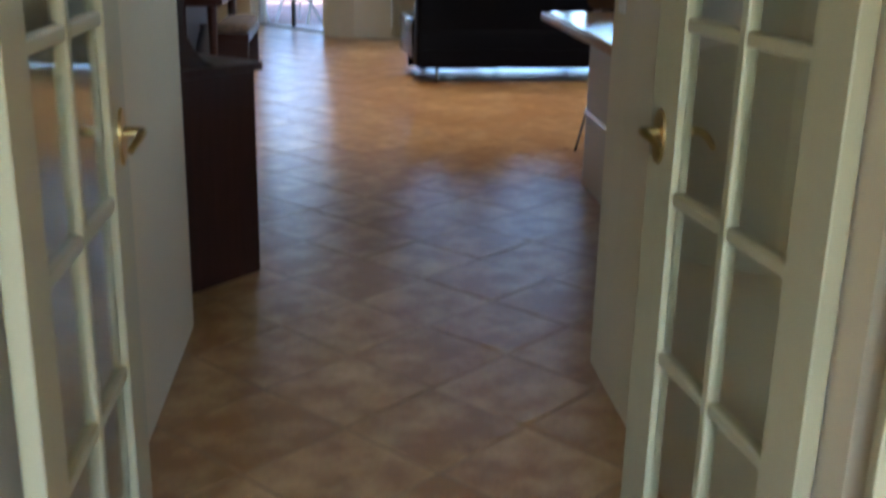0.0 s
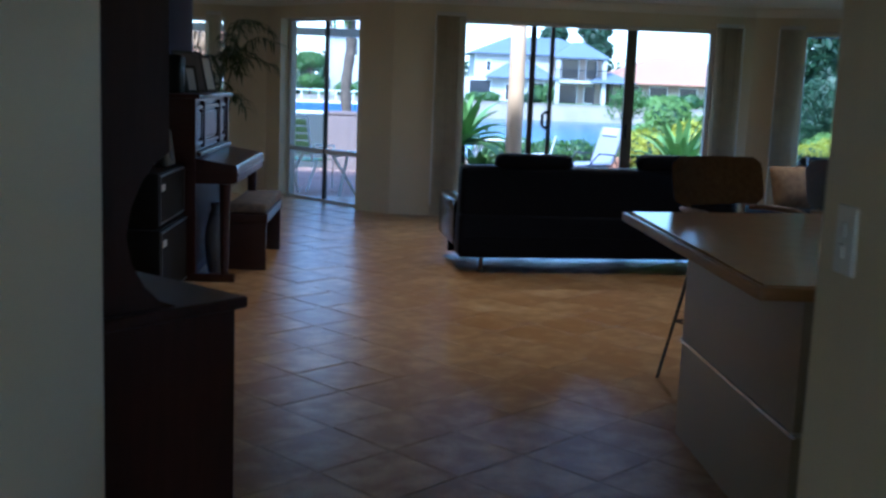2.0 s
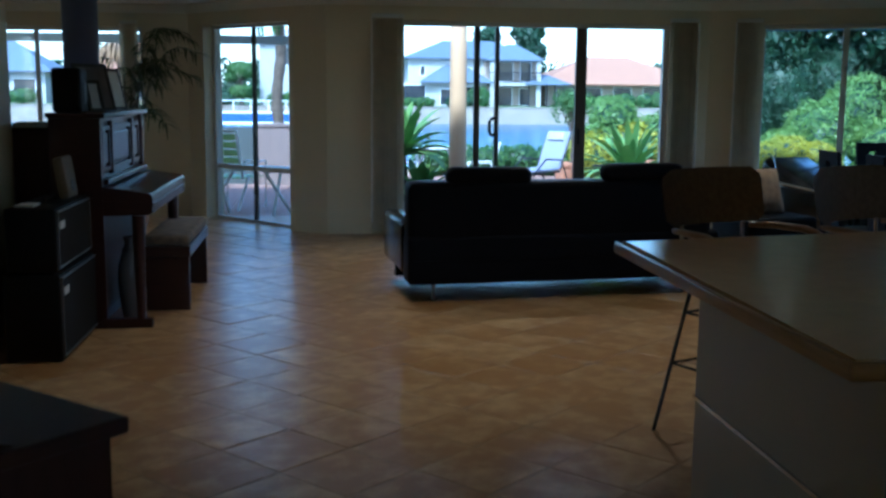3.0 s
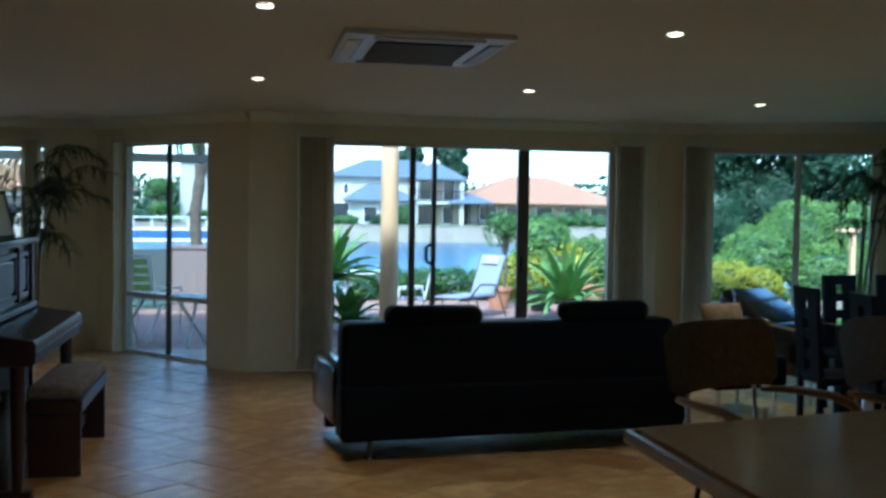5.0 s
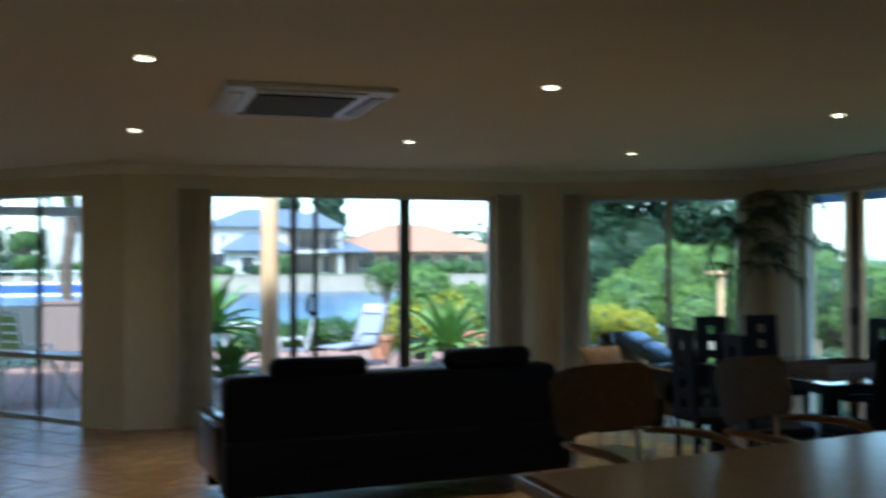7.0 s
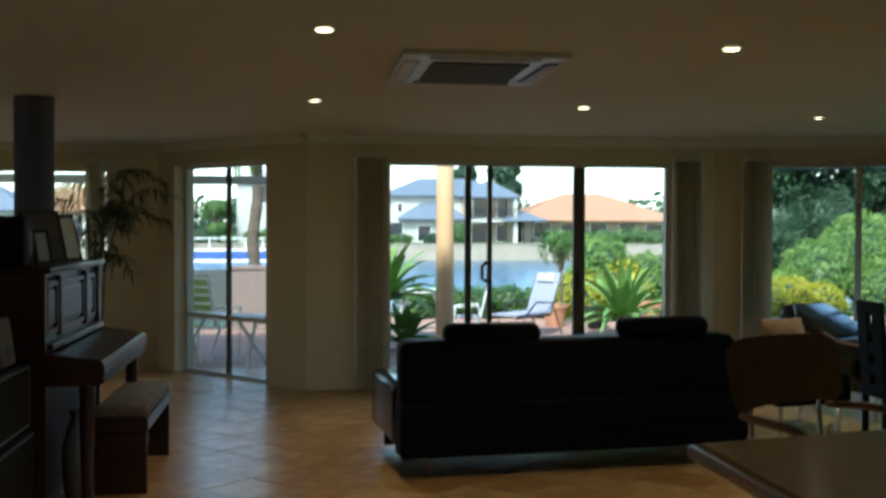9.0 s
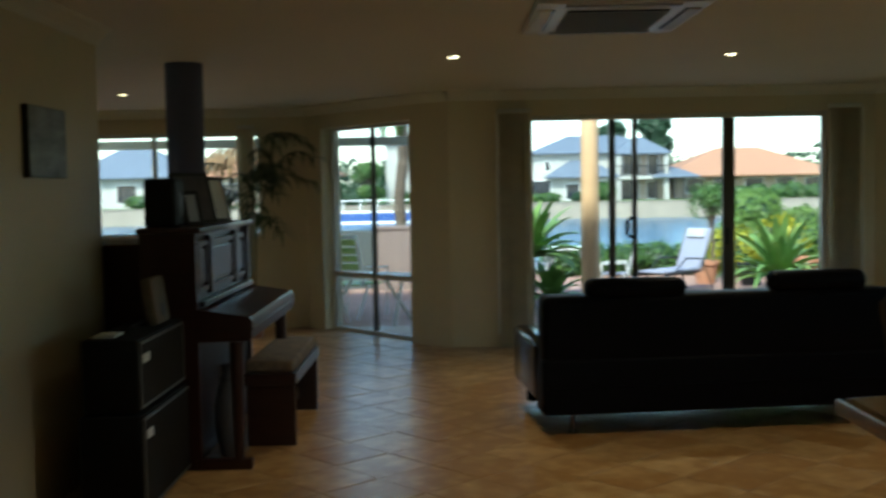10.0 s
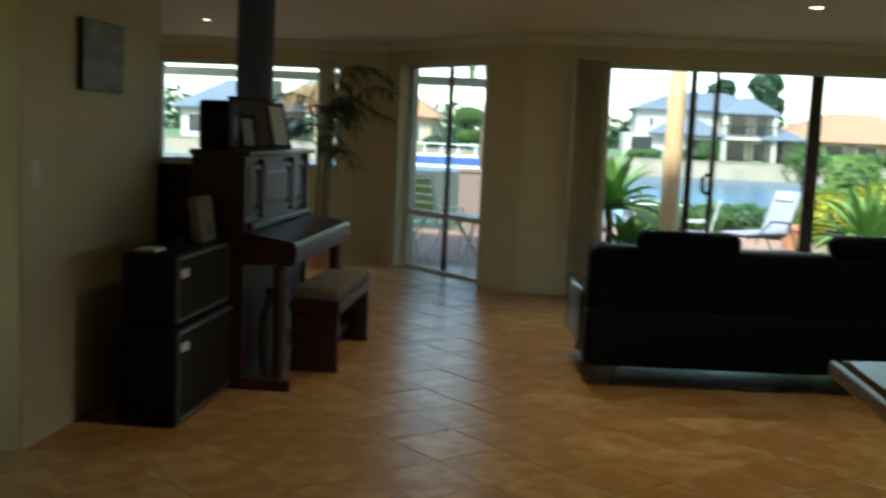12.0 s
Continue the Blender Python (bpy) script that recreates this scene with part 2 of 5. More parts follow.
def pipe(bm, pts, r, seg=8):
    pts = [Vector(p) for p in pts]
    rings = []
    for i, p in enumerate(pts):
        d = (pts[min(i + 1, len(pts) - 1)] - pts[max(i - 1, 0)]).normalized()
        s = d.cross(Vector((0, 0, 1)) if abs(d.z) < 0.9 else Vector((0, 1, 0))).normalized()
        u = s.cross(d)
        rr = r[i] if isinstance(r, (list, tuple)) else r
        rings.append([bm.verts.new(p + rr * (math.cos(k * 2 * math.pi / seg) * s + math.sin(k * 2 * math.pi / seg) * u)) for k in range(seg)])
    for a, b in zip(rings, rings[1:]):
        for k in range(seg):
            bm.faces.new((a[k], a[(k + 1) % seg], b[(k + 1) % seg], b[k]))
    bm.faces.new(rings[0][::-1])
    bm.faces.new(rings[-1])
    return bm


def prism(bm, outline, y0, y1, axis="y"):
    """Extrude a 2D outline; axis y: outline in (x, z); axis x: outline in (y, z); axis z: outline in (x, y)."""
    def at(p, h):
        return {"y": (p[0], h, p[1]), "x": (h, p[0], p[1]), "z": (p[0], p[1], h)}[axis]
    a, b = [bm.verts.new(at(p, y0)) for p in outline], [bm.verts.new(at(p, y1)) for p in outline]
    bm.faces.new(a)
    bm.faces.new(b[::-1])
    for i in range(len(a)):
        j = (i + 1) % len(a)
        bm.faces.new((a[j], a[i], b[i], b[j]))
    bmesh.ops.recalc_face_normals(bm, faces=bm.faces[:])
    return bm


def part(name, bm, mat, parent=None, label="", smooth=False):
    me = bpy.data.meshes.new(name)
    bm.to_mesh(me)
    bm.free()
    me.materials.append(mat)
    if smooth:
        me.polygons.foreach_set("use_smooth", [True] * len(me.polygons))
        if smooth != "all":
            me.set_sharp_from_angle(angle=radians(40))
    ob = new(name, me)
    if parent:
        ob.parent = parent
    if label:
        ob["label"] = label
    return ob


def B(*boxes, bevel=0.0):
    bm = bmesh.new()
    for b in boxes:
        bx(bm, *b, bevel=bevel)
    return bm


def thing(name, label, category, m=None, group="", kind=""):
    ob = new(name)
    ob.empty_display_size = 0.1
    if m is not None:
        ob.matrix_world = m
    return tagged(ob, label, category, group, kind)


def structure(name, bm, mat, label="", m=None):
    ob = part(name, bm, mat)
    if m is not None:
        ob.matrix_world = m
    return tagged(ob, label or name.replace("_", " "), name.split("_")[0], kind="structure")


def along(p, q, z=0.0):
    """Local frame of a wall: x along p to q, y outward (left of p to q)."""
    return pose(p[0], p[1], z, 0, 0, math.degrees(math.atan2(q[1] - p[1], q[0] - p[0])))


H = 2.385


def wall(name, p, q, openings=(), thick=0.2, h=H, mat=None, label="", ext=(0, 0)):
    n = math.hypot(q[0] - p[0], q[1] - p[1])
    bm = bmesh.new()
    s = -ext[0]
    for s0, s1, z0, z1 in sorted(openings):
        bx(bm, s, 0, 0, s0, thick, h)
        if z0 > 0.01:
            bx(bm, s0, 0, 0, s1, thick, z0)
        bx(bm, s0, 0, z1, s1, thick, h)
        s = s1
    bx(bm, s, 0, 0, n + ext[1], thick, h)
    return structure(name, bm, mat or M_WALL, label or "cream painted plaster wall", along(p, q))


# ---- shell ----
A, Bq, C, D, E, F, G = (-5.2, 13.53), (-1.58, 13.53), (-0.36, 12.14), (-0.03, 11.90), (3.92, 11.90), (5.95, 10.87), (5.95, 2.1)
wall("wall_family", A, Bq, [(1.05, 3.12, 1.0, 2.14)], ext=(0.2, 0.0))
wall("wall_diagonal", Bq, C, [(0.29, 1.77, 0.0, 2.15)], thick=0.24)
wall("wall_pier", C, D)
wall("wall_north", D, E, [(0.74, 3.53, 0.0, 2.15)])
wall("wall_bay", E, F, [(0.50, 2.02, 0.0, 2.15)])
wall("wall_east", F, G, [(0.42, 2.72, 0.0, 2.15), (3.0, 4.5, 0.0, 2.15), (6.0, 7.6, 1.1, 2.1)])
wall("wall_kitchen", G, (0.715, 2.1), thick=0.12)
wall("wall_passage_right", (0.715, 2.194), (0.715, 0.48), thick=0.12)
wall("wall_passage_left", (-0.628, 0.48), (-0.628, 2.55), thick=0.12)
wall("wall_hutch", (-0.628, 2.55), (-1.94, 3.58), thick=0.12)
wall("wall_hall", (-1.94, 3.58), (-1.94, 5.55), thick=0.14)
wall("wall_picture", (-1.94, 6.375), (-1.94, 7.90), thick=0.14)
wall("wall_hall_back", (-5.2, 6.40), (-2.085, 6.40), thick=0.1, mat=M_WALLWARM, label="hall wall with warm light put into its paint colour")
# this wall's opening is out of view, added to light the hall
wall("wall_hall_far", (-3.9, 3.4), (-3.9, 6.4), [(1.2, 2.8, 0.5, 2.1)], thick=0.1)
wall("wall_hall_south", (-2.08, 3.5), (-3.9, 3.5), thick=0.1)
wall("wall_family_west", (-5.2, 7.0), (-5.2, 13.75), thick=0.2)
wall("wall_entry_left", (-2.6, 0.38), (-0.748, 0.38), thick=0.1)
wall("wall_entry_right", (0.835, 0.38), (2.6, 0.38), thick=0.1)
wall("wall_entry_west", (-2.6, -3.5), (-2.6, 0.48), thick=0.1)
wall("wall_entry_east", (2.6, 0.48), (2.6, -3.5), thick=0.1)
# the wide opening is never seen; it is added to light the passage
wall("wall_entry_south", (2.6, -3.5), (-2.6, -3.5), [(1.0, 4.2, 0.0, 2.1)], thick=0.1)
structure("hall_lintel", B((-2.08, 5.55, 2.06, -1.94, 6.375, H)), M_WALL, "cream plaster over the hall opening")
structure("trim_hall_jamb", B((-2.086, 6.363, 0, -1.943, 6.374, 2.058)), M_WALLWARM, "hall door jamb with warm light put into its paint colour")
structure("ceiling", B((-5.4, -3.6, H, 6.15, 13.75, H + 0.15)), M_CEIL, "flat cream plaster ceiling")
floor = structure("floor", B((-5.2, -3.5, -0.12, 5.95, 13.53, 0.0005)), M_GROUT, "terracotta tiled floor laid on the diagonal")


def cornice(p, q):
    n = math.hypot(q[0] - p[0], q[1] - p[1])
    bm = prism(bmesh.new(), [(0, H - 0.09), (-0.012, H - 0.09), (-0.03, H - 0.06), (-0.06, H - 0.03), (-0.09, H - 0.012), (-0.09, H), (0, H)], 0, n, "x")
    return structure("cornice", bm, M_CEIL, "curved plaster cornice below the ceiling", along(p, q))


for p, q in ((A, Bq), (Bq, C), (C, D), (D, E), (E, F), (F, G), ((-1.94, 6.395), (-1.94, 7.90))):
    cornice(p, q)

# ---- glazing ----


def glazed(name, p, q, s0, s1, z0, z1, bars, rails=(), frame_mat=None, bar_mats=None, depth=0.07, label="", fw=0.045):
    """A window or door of a wall: frame, mullions (offset along the wall, width), cross rails, panes."""
    th = thing(name, label, "window" if z0 > 0.1 else "glass door", along(p, q), kind="structure")
    fm = frame_mat or M_ALU
    y0, y1 = depth, depth + 0.07
    part("window_frame", B((s0, y0, z0, s0 + fw, y1, z1), (s1 - fw, y0, z0, s1, y1, z1), (s0 + fw, y0, z1 - fw, s1 - fw, y1, z1), (s0 + fw, y0, z0, s1 - fw, y1, z0 + fw)), fm, th)
    edges = [s0 + fw]
    for i, (c, w) in enumerate(bars):
        part("mullion", B((c - w / 2, y0 + 0.01, z0 + fw, c + w / 2, y1 - 0.01, z1 - fw), bevel=0.004), bar_mats[i] if bar_mats else fm, th)
        edges += [c - w / 2, c + w / 2]
    edges.append(s1 - fw)
    zs = [z0 + fw]
    for zr, w in rails:
        for a, b in zip(edges[::2], edges[1::2]):
            part("rail", B((a, y0 + 0.012, zr - w / 2, b, y1 - 0.012, zr + w / 2)), fm, th)
        zs += [zr - w / 2, zr + w / 2]
    zs.append(z1 - fw)
    for a, b in zip(edges[::2], edges[1::2]):
        for c, d in zip(zs[::2], zs[1::2]):
            g = part("pane", B((a, y0 + 0.032, c, b, y0 + 0.037, d)), M_GLASS, th)
            g.visible_shadow = False
    return th


glazed("window_1", A, Bq, 1.05, 3.12, 1.0, 2.14, [(1.95, 0.05)], label="white framed window of the family room")
glazed("door_1", Bq, C, 0.29, 1.77, 0, 2.15, [(0.99, 0.032)], [(0.60, 0.05)], bar_mats=[M_BRONZE], depth=0.13, fw=0.03, label="tall glass sliding door with a low cross rail")
sd = glazed("door_2", D, E, 0.74, 3.53, 0, 2.15, [(1.53, 0.06), (1.74, 0.045), (2.62, 0.115)], bar_mats=[M_BRONZE] * 3, label="wide glass sliding door to the terrace")
bm = pipe(bmesh.new(), [(1.735, 0.075, 1.01), (1.69, 0.055, 1.01), (1.662, 0.05, 1.035), (1.662, 0.05, 1.155), (1.69, 0.055, 1.18), (1.735, 0.075, 1.18)], 0.018)
part("door_handle", bm, M_BLACK, sd, "black loop handle", smooth=True)
part("latch", B((2.585, 0.06, 0.92, 2.615, 0.078, 1.08), bevel=0.004), M_BLACK, sd)
glazed("door_3", E, F, 0.50, 2.02, 0, 2.15, [(1.32, 0.06)], label="glass sliding door of the angled bay")
d4 = glazed("door_4", F, G, 0.42, 2.72, 0, 2.15, [(1.06, 0.03), (1.12, 0.07), (1.18, 0.03), (2.56, 0.04)], bar_mats=[M_RENDER, M_BRONZE, M_RENDER, M_ALU], label="glass sliding door beside the dining table")
part("door_handle", B((1.10, 0.045, 0.95, 1.14, 0.078, 1.10), bevel=0.008), M_BLACK, d4)
glazed("window_2", F, G, 3.0, 4.5, 0, 2.15, [(3.75, 0.05)], label="white framed glass door of the side wall")
glazed("window_3", F, G, 6.0, 7.6, 1.1, 2.1, [(6.8, 0.05)], label="white framed kitchen window")
# added hall window, never in view; a daylight source only
glazed("window_5", (-3.9, 3.4), (-3.9, 6.9), 1.2, 2.8, 0.5, 2.1, [(2.0, 0.05)], label="unseen window added to let daylight into the hall", depth=0.02)
# added glazing behind the camera, sized for the daylight in the passage
glazed("window_4", (2.6, -3.5), (-2.6, -3.5), 1.0, 4.2, 0.0, 2.1, [(2.6, 0.05)], label="unseen glazed opening added to let daylight into the passage", depth=0.02)


def blinds(p, q, s0, s1, z0=0.03, z1=2.17, n=7, cord=None):
    th = thing("vertical_blind", "beige fabric vertical blind drawn into a stack", "blind", along(p, q), group="vertical blinds")
    part("headrail", B((s0 - 0.01, -0.07, z1, s1 + 0.01, -0.02, z1 + 0.04), bevel=0.005), M_ALU, th)
    for i in range(n):
        s = s0 + (s1 - s0) * (i + 0.5) / n
        a = 0.5 + 0.12 * math.sin(i * 2.3)
        dx, dy = 0.043 * math.cos(a), 0.043 * math.sin(a)
        bm = bmesh.new()
        cols = []
        for k in range(4):
            f = k / 1.5 - 1
            c = 0.006 * (1 - f * f)
            cols.append([bm.verts.new((s + dx * f - c * dy * 20, -0.045 + dy * f + c, z)) for z in (z0, z1)])
        for u, v in zip(cols, cols[1:]):
            bm.faces.new((u[0], v[0], v[1], u[1]))
        r = bmesh.ops.solidify(bm, geom=bm.faces[:], thickness=0.0015)
        part("slat", bm, M_BLIND, th)
    if cord is not None:
        part("control_wand", rod(bmesh.new(), (cord, -0.085, z0 + 0.1), (cord, -0.06, z1), 0.011, seg=8), M_WHITE, th, "slim white control wand")
    return th


blinds(D, E, 0.46, 0.76, cord=0.45)
blinds(D, E, 3.52, 3.80, cord=3.81)
blinds(E, F, 0.28, 0.52, n=6, cord=0.27)
blinds(F, G, 2.70, 3.02, n=7)
blinds(A, Bq, 2.90, 3.06, z0=1.0, n=4)

# ---- passage ----


def french_leaf(m, side, label):
    """A glazed leaf, local x from hinge to lock; handles on both faces."""
    th = thing("french_door", label, "door", m, group="french doors")
    w, hh, t = 0.75, 2.04, 0.036
    part("stile", B((0, -t / 2, 0.01, 0.12, t / 2, hh), bevel=0.003), M_TRIM, th)
    part("stile", B((w - 0.14, -t / 2, 0.01, w, t / 2, hh), bevel=0.003), M_TRIM, th)
    part("bottom_rail", B((0.12, -t / 2, 0.01, w - 0.14, t / 2, 0.10)), M_TRIM, th)
    part("top_rail", B((0.12, -t / 2, 1.93, w - 0.14, t / 2, hh)), M_TRIM, th)
    xm = (0.12 + w - 0.14) / 2
    zs = [0.10, 0.462, 0.829, 1.195, 1.562, 1.93]
    part("muntin", B((xm - 0.014, -t / 2 + 0.003, 0.10, xm + 0.014, t / 2 - 0.003, 1.93), bevel=0.005), M_TRIM, th)
    for z in zs[1:-1]:
        for a, b in ((0.12, xm - 0.014), (xm + 0.014, w - 0.14)):
            part("muntin", B((a, -t / 2 + 0.004, z - 0.014, b, t / 2 - 0.004, z + 0.014), bevel=0.005), M_TRIM, th)
    for z0, z1 in zip(zs, zs[1:]):
        for a, b in ((0.12, xm - 0.014), (xm + 0.014, w - 0.14)):
            g = part("pane", B((a, -0.002, z0 + 0.014, b, 0.002, z1 - 0.014)), M_GLASS, th)
            g.visible_shadow = False
    for sgn in (-1, 1):
        bm = bmesh.new()
        rod(bm, (w - 0.06, sgn * t / 2, 0.95), (w - 0.06, sgn * (t / 2 + 0.006), 0.95), 0.03, seg=20)
        bmesh.ops.scale(bm, vec=(1, 1, 2.0), space=Matrix.Translation((0, 0, -0.95)), verts=bm.verts)
        pl = part("handle_plate", bm, M_BRASS, th, "aged brass oval plate", smooth=True)
        y = sgn * (t / 2 + 0.045)
        bm = pipe(bmesh.new(), [(w - 0.06, sgn * t / 2, 0.96), (w - 0.06, y, 0.96), (w - 0.09, y + sgn * 0.004, 0.962), (w - 0.13, y, 0.955), (w - 0.165, y - sgn * 0.006, 0.945)], [0.011, 0.011, 0.011, 0.009, 0.007], 10)
        part("lever", bm, M_BRASS, pl, "brass lever", smooth=True)
    return th


french_leaf(pose(0.688, 0.56, 0, 0, 0, 96), 1, "open cream glazed french door leaf with brass handles")
french_leaf(pose(-0.558, 0.52, 0, 0, 0, 90), -1, "open cream glazed french door leaf against the passage wall")
for n, x0, x1 in (("left", -0.75, -0.60), ("right", 0.69, 0.84)):
    bm = B((x0, 0.35, 0, x1, 0.378, 2.15), bevel=0.004)
    structure("trim_" + n, bm, M_TRIM, "cream timber door architrave")
structure("trim_head", B((-0.75, 0.35, 2.06, 0.84, 0.377, 2.13), bevel=0.004), M_TRIM, "cream timber door head")


def switch_plate(m, label, n=1):
    th = thing("light_switch", label, "switch", m)
    part("plate", B((-0.036, -0.008, -0.058, 0.036, 0, 0.058), bevel=0.004), M_WHITE, th)
    for k in range(n):
        part("rocker", B((-0.009, -0.013, -0.012 + k * 0.036 - (n - 1) * 0.018, 0.009, -0.008, 0.012 + k * 0.036 - (n - 1) * 0.018), bevel=0.002), M_PAPER, th)
    return th


switch_plate(pose(0.715, 2.085, 1.20, 0, 0, -90), "white light switch on the passage wall", 2)
switch_plate(pose(-1.94, 6.475, 1.19, 0, 0, 90), "white light switch on the cream wall", 2)
switch_plate(pose(-2.30, 6.4, 1.177, 0, 0, 0), "white light switch in the hall", 1)
kp = thing("alarm_keypad", "grey alarm keypad on the hall wall", "keypad", pose(-2.32, 6.4, 1.42))
part("case", B((-0.055, -0.025, -0.045, 0.055, 0, 0.045), bevel=0.008), M_GREYPLASTIC, kp)
part("screen", B((-0.04, -0.028, 0.0, 0.04, -0.024, 0.035)), M_BLACK, kp)
pic = thing("canvas_picture", "small grey seascape canvas hung on the wall", "picture", pose(-1.94, 6.87, 1.57, 0, 0, 90))
part("canvas", B((0, -0.035, 0, 0.45, -0.002, 0.325), bevel=0.003), M_PICTURE, pic)
part("canvas_edge", B((-0.003, -0.03, -0.003, 0.453, -0.001, 0.328)), M_BLACK, pic)
structure("baseboard", B((-3.9, 6.386, 0, -2.09, 6.4, 0.13)), M_TILE, "terracotta tile skirting in the hall")

dl_ = thing("hall_door", "pale grey panelled hall door standing open by the wall", "door", pose(-1.925, 4.78, 0, 0, 0, 90))
part("leaf", B((0, -0.02, 0.01, 0.79, 0.012, 2.04), bevel=0.003), M_ALU, dl_)
for z0, z1 in ((0.12, 0.75), (0.95, 1.9)):
    part("raised_panel", B((0.1, -0.028, z0, 0.69, -0.02, z1), bevel=0.007), M_ALU, dl_)
part("door_handle", B((0.70, -0.05, 0.9, 0.73, -0.02, 1.04), bevel=0.006), M_BRONZE, dl_)

# ---- hutch ----
hutch = thing("writing_hutch", "dark-stained oak hutch desk standing at an angle", "desk", pose(-0.445, 3.15, 0, 0, 0, -41.3))
side = [(-0.6, 0), (0, 0), (0, 0.82), (-0.6, 0.82)]
cut = [(-0.6, 0.853), (-0.19, 0.853), (-0.24, 0.872), (-0.285, 0.915), (-0.32, 0.975), (-0.335, 1.04), (-0.32, 1.11), (-0.29, 1.17), (-0.25, 1.215), (-0.21, 1.24), (-0.21, 2.08), (-0.6, 2.08)]
for x in (-0.022, -1.2):
    part("side_panel", prism(bmesh.new(), side, x, x + 0.022, "x"), M_DESK, hutch)
    part("upper_side", prism(bmesh.new(), cut, x, x + 0.022, "x"), M_DESK, hutch)
part("desktop", B((-1.22, -0.6, 0.82, 0.02, 0.03, 0.852), bevel=0.006), M_DESK, hutch)
part("back_panel", B((-1.178, -0.6, 0, -0.022, -0.585, 2.08)), M_DESK, hutch)
part("shelf", B((-1.178, -0.585, 1.24, -0.022, -0.23, 1.262)), M_DESK, hutch)
part("shelf", B((-1.178, -0.585, 1.65, -0.022, -0.23, 1.672)), M_DESK, hutch)
part("top_board", B((-1.23, -0.6, 2.08, 0.03, -0.13, 2.105), bevel=0.006), M_DESK, hutch)
for k in range(3):
    dr = part("drawer_front", B((-0.42, -0.02, 0.06 + k * 0.255, -0.03, 0.0, 0.30 + k * 0.255), bevel=0.005), M_DESK, hutch)
    part("knob", rod(bmesh.new(), (-0.225, 0, 0.18 + k * 0.255), (-0.225, 0.025, 0.18 + k * 0.255), 0.012, 0.016, 12), M_BRASS, dr, "brass knob")
part("drawer_front", B((-1.17, -0.02, 0.70, -0.45, 0.0, 0.81), bevel=0.005), M_DESK, hutch)

# ---- counter ----
counter = thing("kitchen_counter", "kitchen counter with a brown laminate top and oak edge", "counter", pose(0, 0, 0))
outline = [(1.005, 3.21), (1.025, 4.90), (2.78, 5.26), (3.95, 5.67), (3.95, 3.21)]
part("worktop", prism(bmesh.new(), outline, 0.880, 0.914, "z"), M_COUNTER, counter)


def edging(a, b, w=0.022, z0=0.872, z1=0.912):
    d = (Vector(b) - Vector(a))
    bm = B((0, 0, z0, d.length, w, z1), bevel=0.008)
    ob = part("edge_strip", bm, M_WOODEDGE, counter, "rounded oak edge strip", smooth=True)
    ob.matrix_local = pose(a[0], a[1], 0, 0, 0, math.degrees(math.atan2(d.y, d.x)))


edging((1.005, 3.188), (1.003, 4.915))
edging((1.015, 4.90), (2.78, 5.26))
edging((2.78, 5.26), (3.95, 5.67))
edging((3.95, 3.21), (0.985, 3.21))
base = [(1.21, 3.42), (1.21, 4.64), (2.8, 5.0), (3.9, 5.38), (3.9, 3.42)]
part("base_panel", prism(bmesh.new(), base, 0.416, 0.880, "z"), M_PANEL, counter)
part("base_panel", prism(bmesh.new(), base, 0.0, 0.406, "z"), M_PANEL, counter)
part("joint_strip", B((1.202, 3.40, 0.404, 1.212, 4.645, 0.415)), M_CHROME, counter, "thin pale metal joint strip")
part("joint_strip", B((1.204, 3.412, 0.404, 3.9, 3.42, 0.418)), M_ALU, counter)

bar = thing("raised_bar", "raised breakfast bar with a pale stone top", "bar", pose(4.28, 6.3, 0, 0, 0, 6))
part("bar_top", B((-0.12, -0.12, 1.06, 1.75, 0.34, 1.10), bevel=0.012), M_BARTOP, bar, smooth=True)
part("bar_front", B((0.02, 0, 0, 1.7, 0.2, 1.06)), M_BARTOP, bar)

bowl = thing("fruit_basket", "dark wicker basket piled with fruit on the counter", "basket", pose(2.71, 5.02, 0.914))
bm = bmesh.new()
pts = [(0.10, 0.0), (0.16, 0.03), (0.21, 0.075), (0.225, 0.08), (0.205, 0.07), (0.155, 0.035), (0.10, 0.012)]
rings = [[bm.verts.new((r * math.cos(k * math.pi / 14), r * math.sin(k * math.pi / 14), z)) for k in range(28)] for r, z in pts]
for a, b in zip(rings, rings[1:]):
    for k in range(28):
        bm.faces.new((a[k], a[(k + 1) % 28], b[(k + 1) % 28], b[k]))
bm.faces.new(rings[0][::-1])
bm.faces.new(rings[-1])
part("bowl", bm, M_BASKET, bowl, smooth=True)


def fruit(name, x, y, z, r, mat, squash=1.0):
    th = tagged(new(name, None), "ripe fruit lying in the basket", "fruit", group="fruit in the basket")
    th.matrix_world = pose(2.71 + x, 5.02 + y, 0.914 + z)
    bm = bmesh.new()
    bmesh.ops.create_uvsphere(bm, u_segments=18, v_segments=12, radius=r)
    for v in bm.verts:
        q = v.co.length and math.hypot(v.co.x, v.co.y) / r
        v.co.z *= squash
        if v.co.z > 0:
            v.co.z -= 0.25 * r * max(0, 1 - q * 2.2)
    part("flesh", bm, mat, th, smooth="all")
    part("stalk", rod(bmesh.new(), (0, 0, r * 0.7 * squash), (0.004, 0, r * 1.05 * squash), 0.003, 0.002, 6), M_BARK, th)


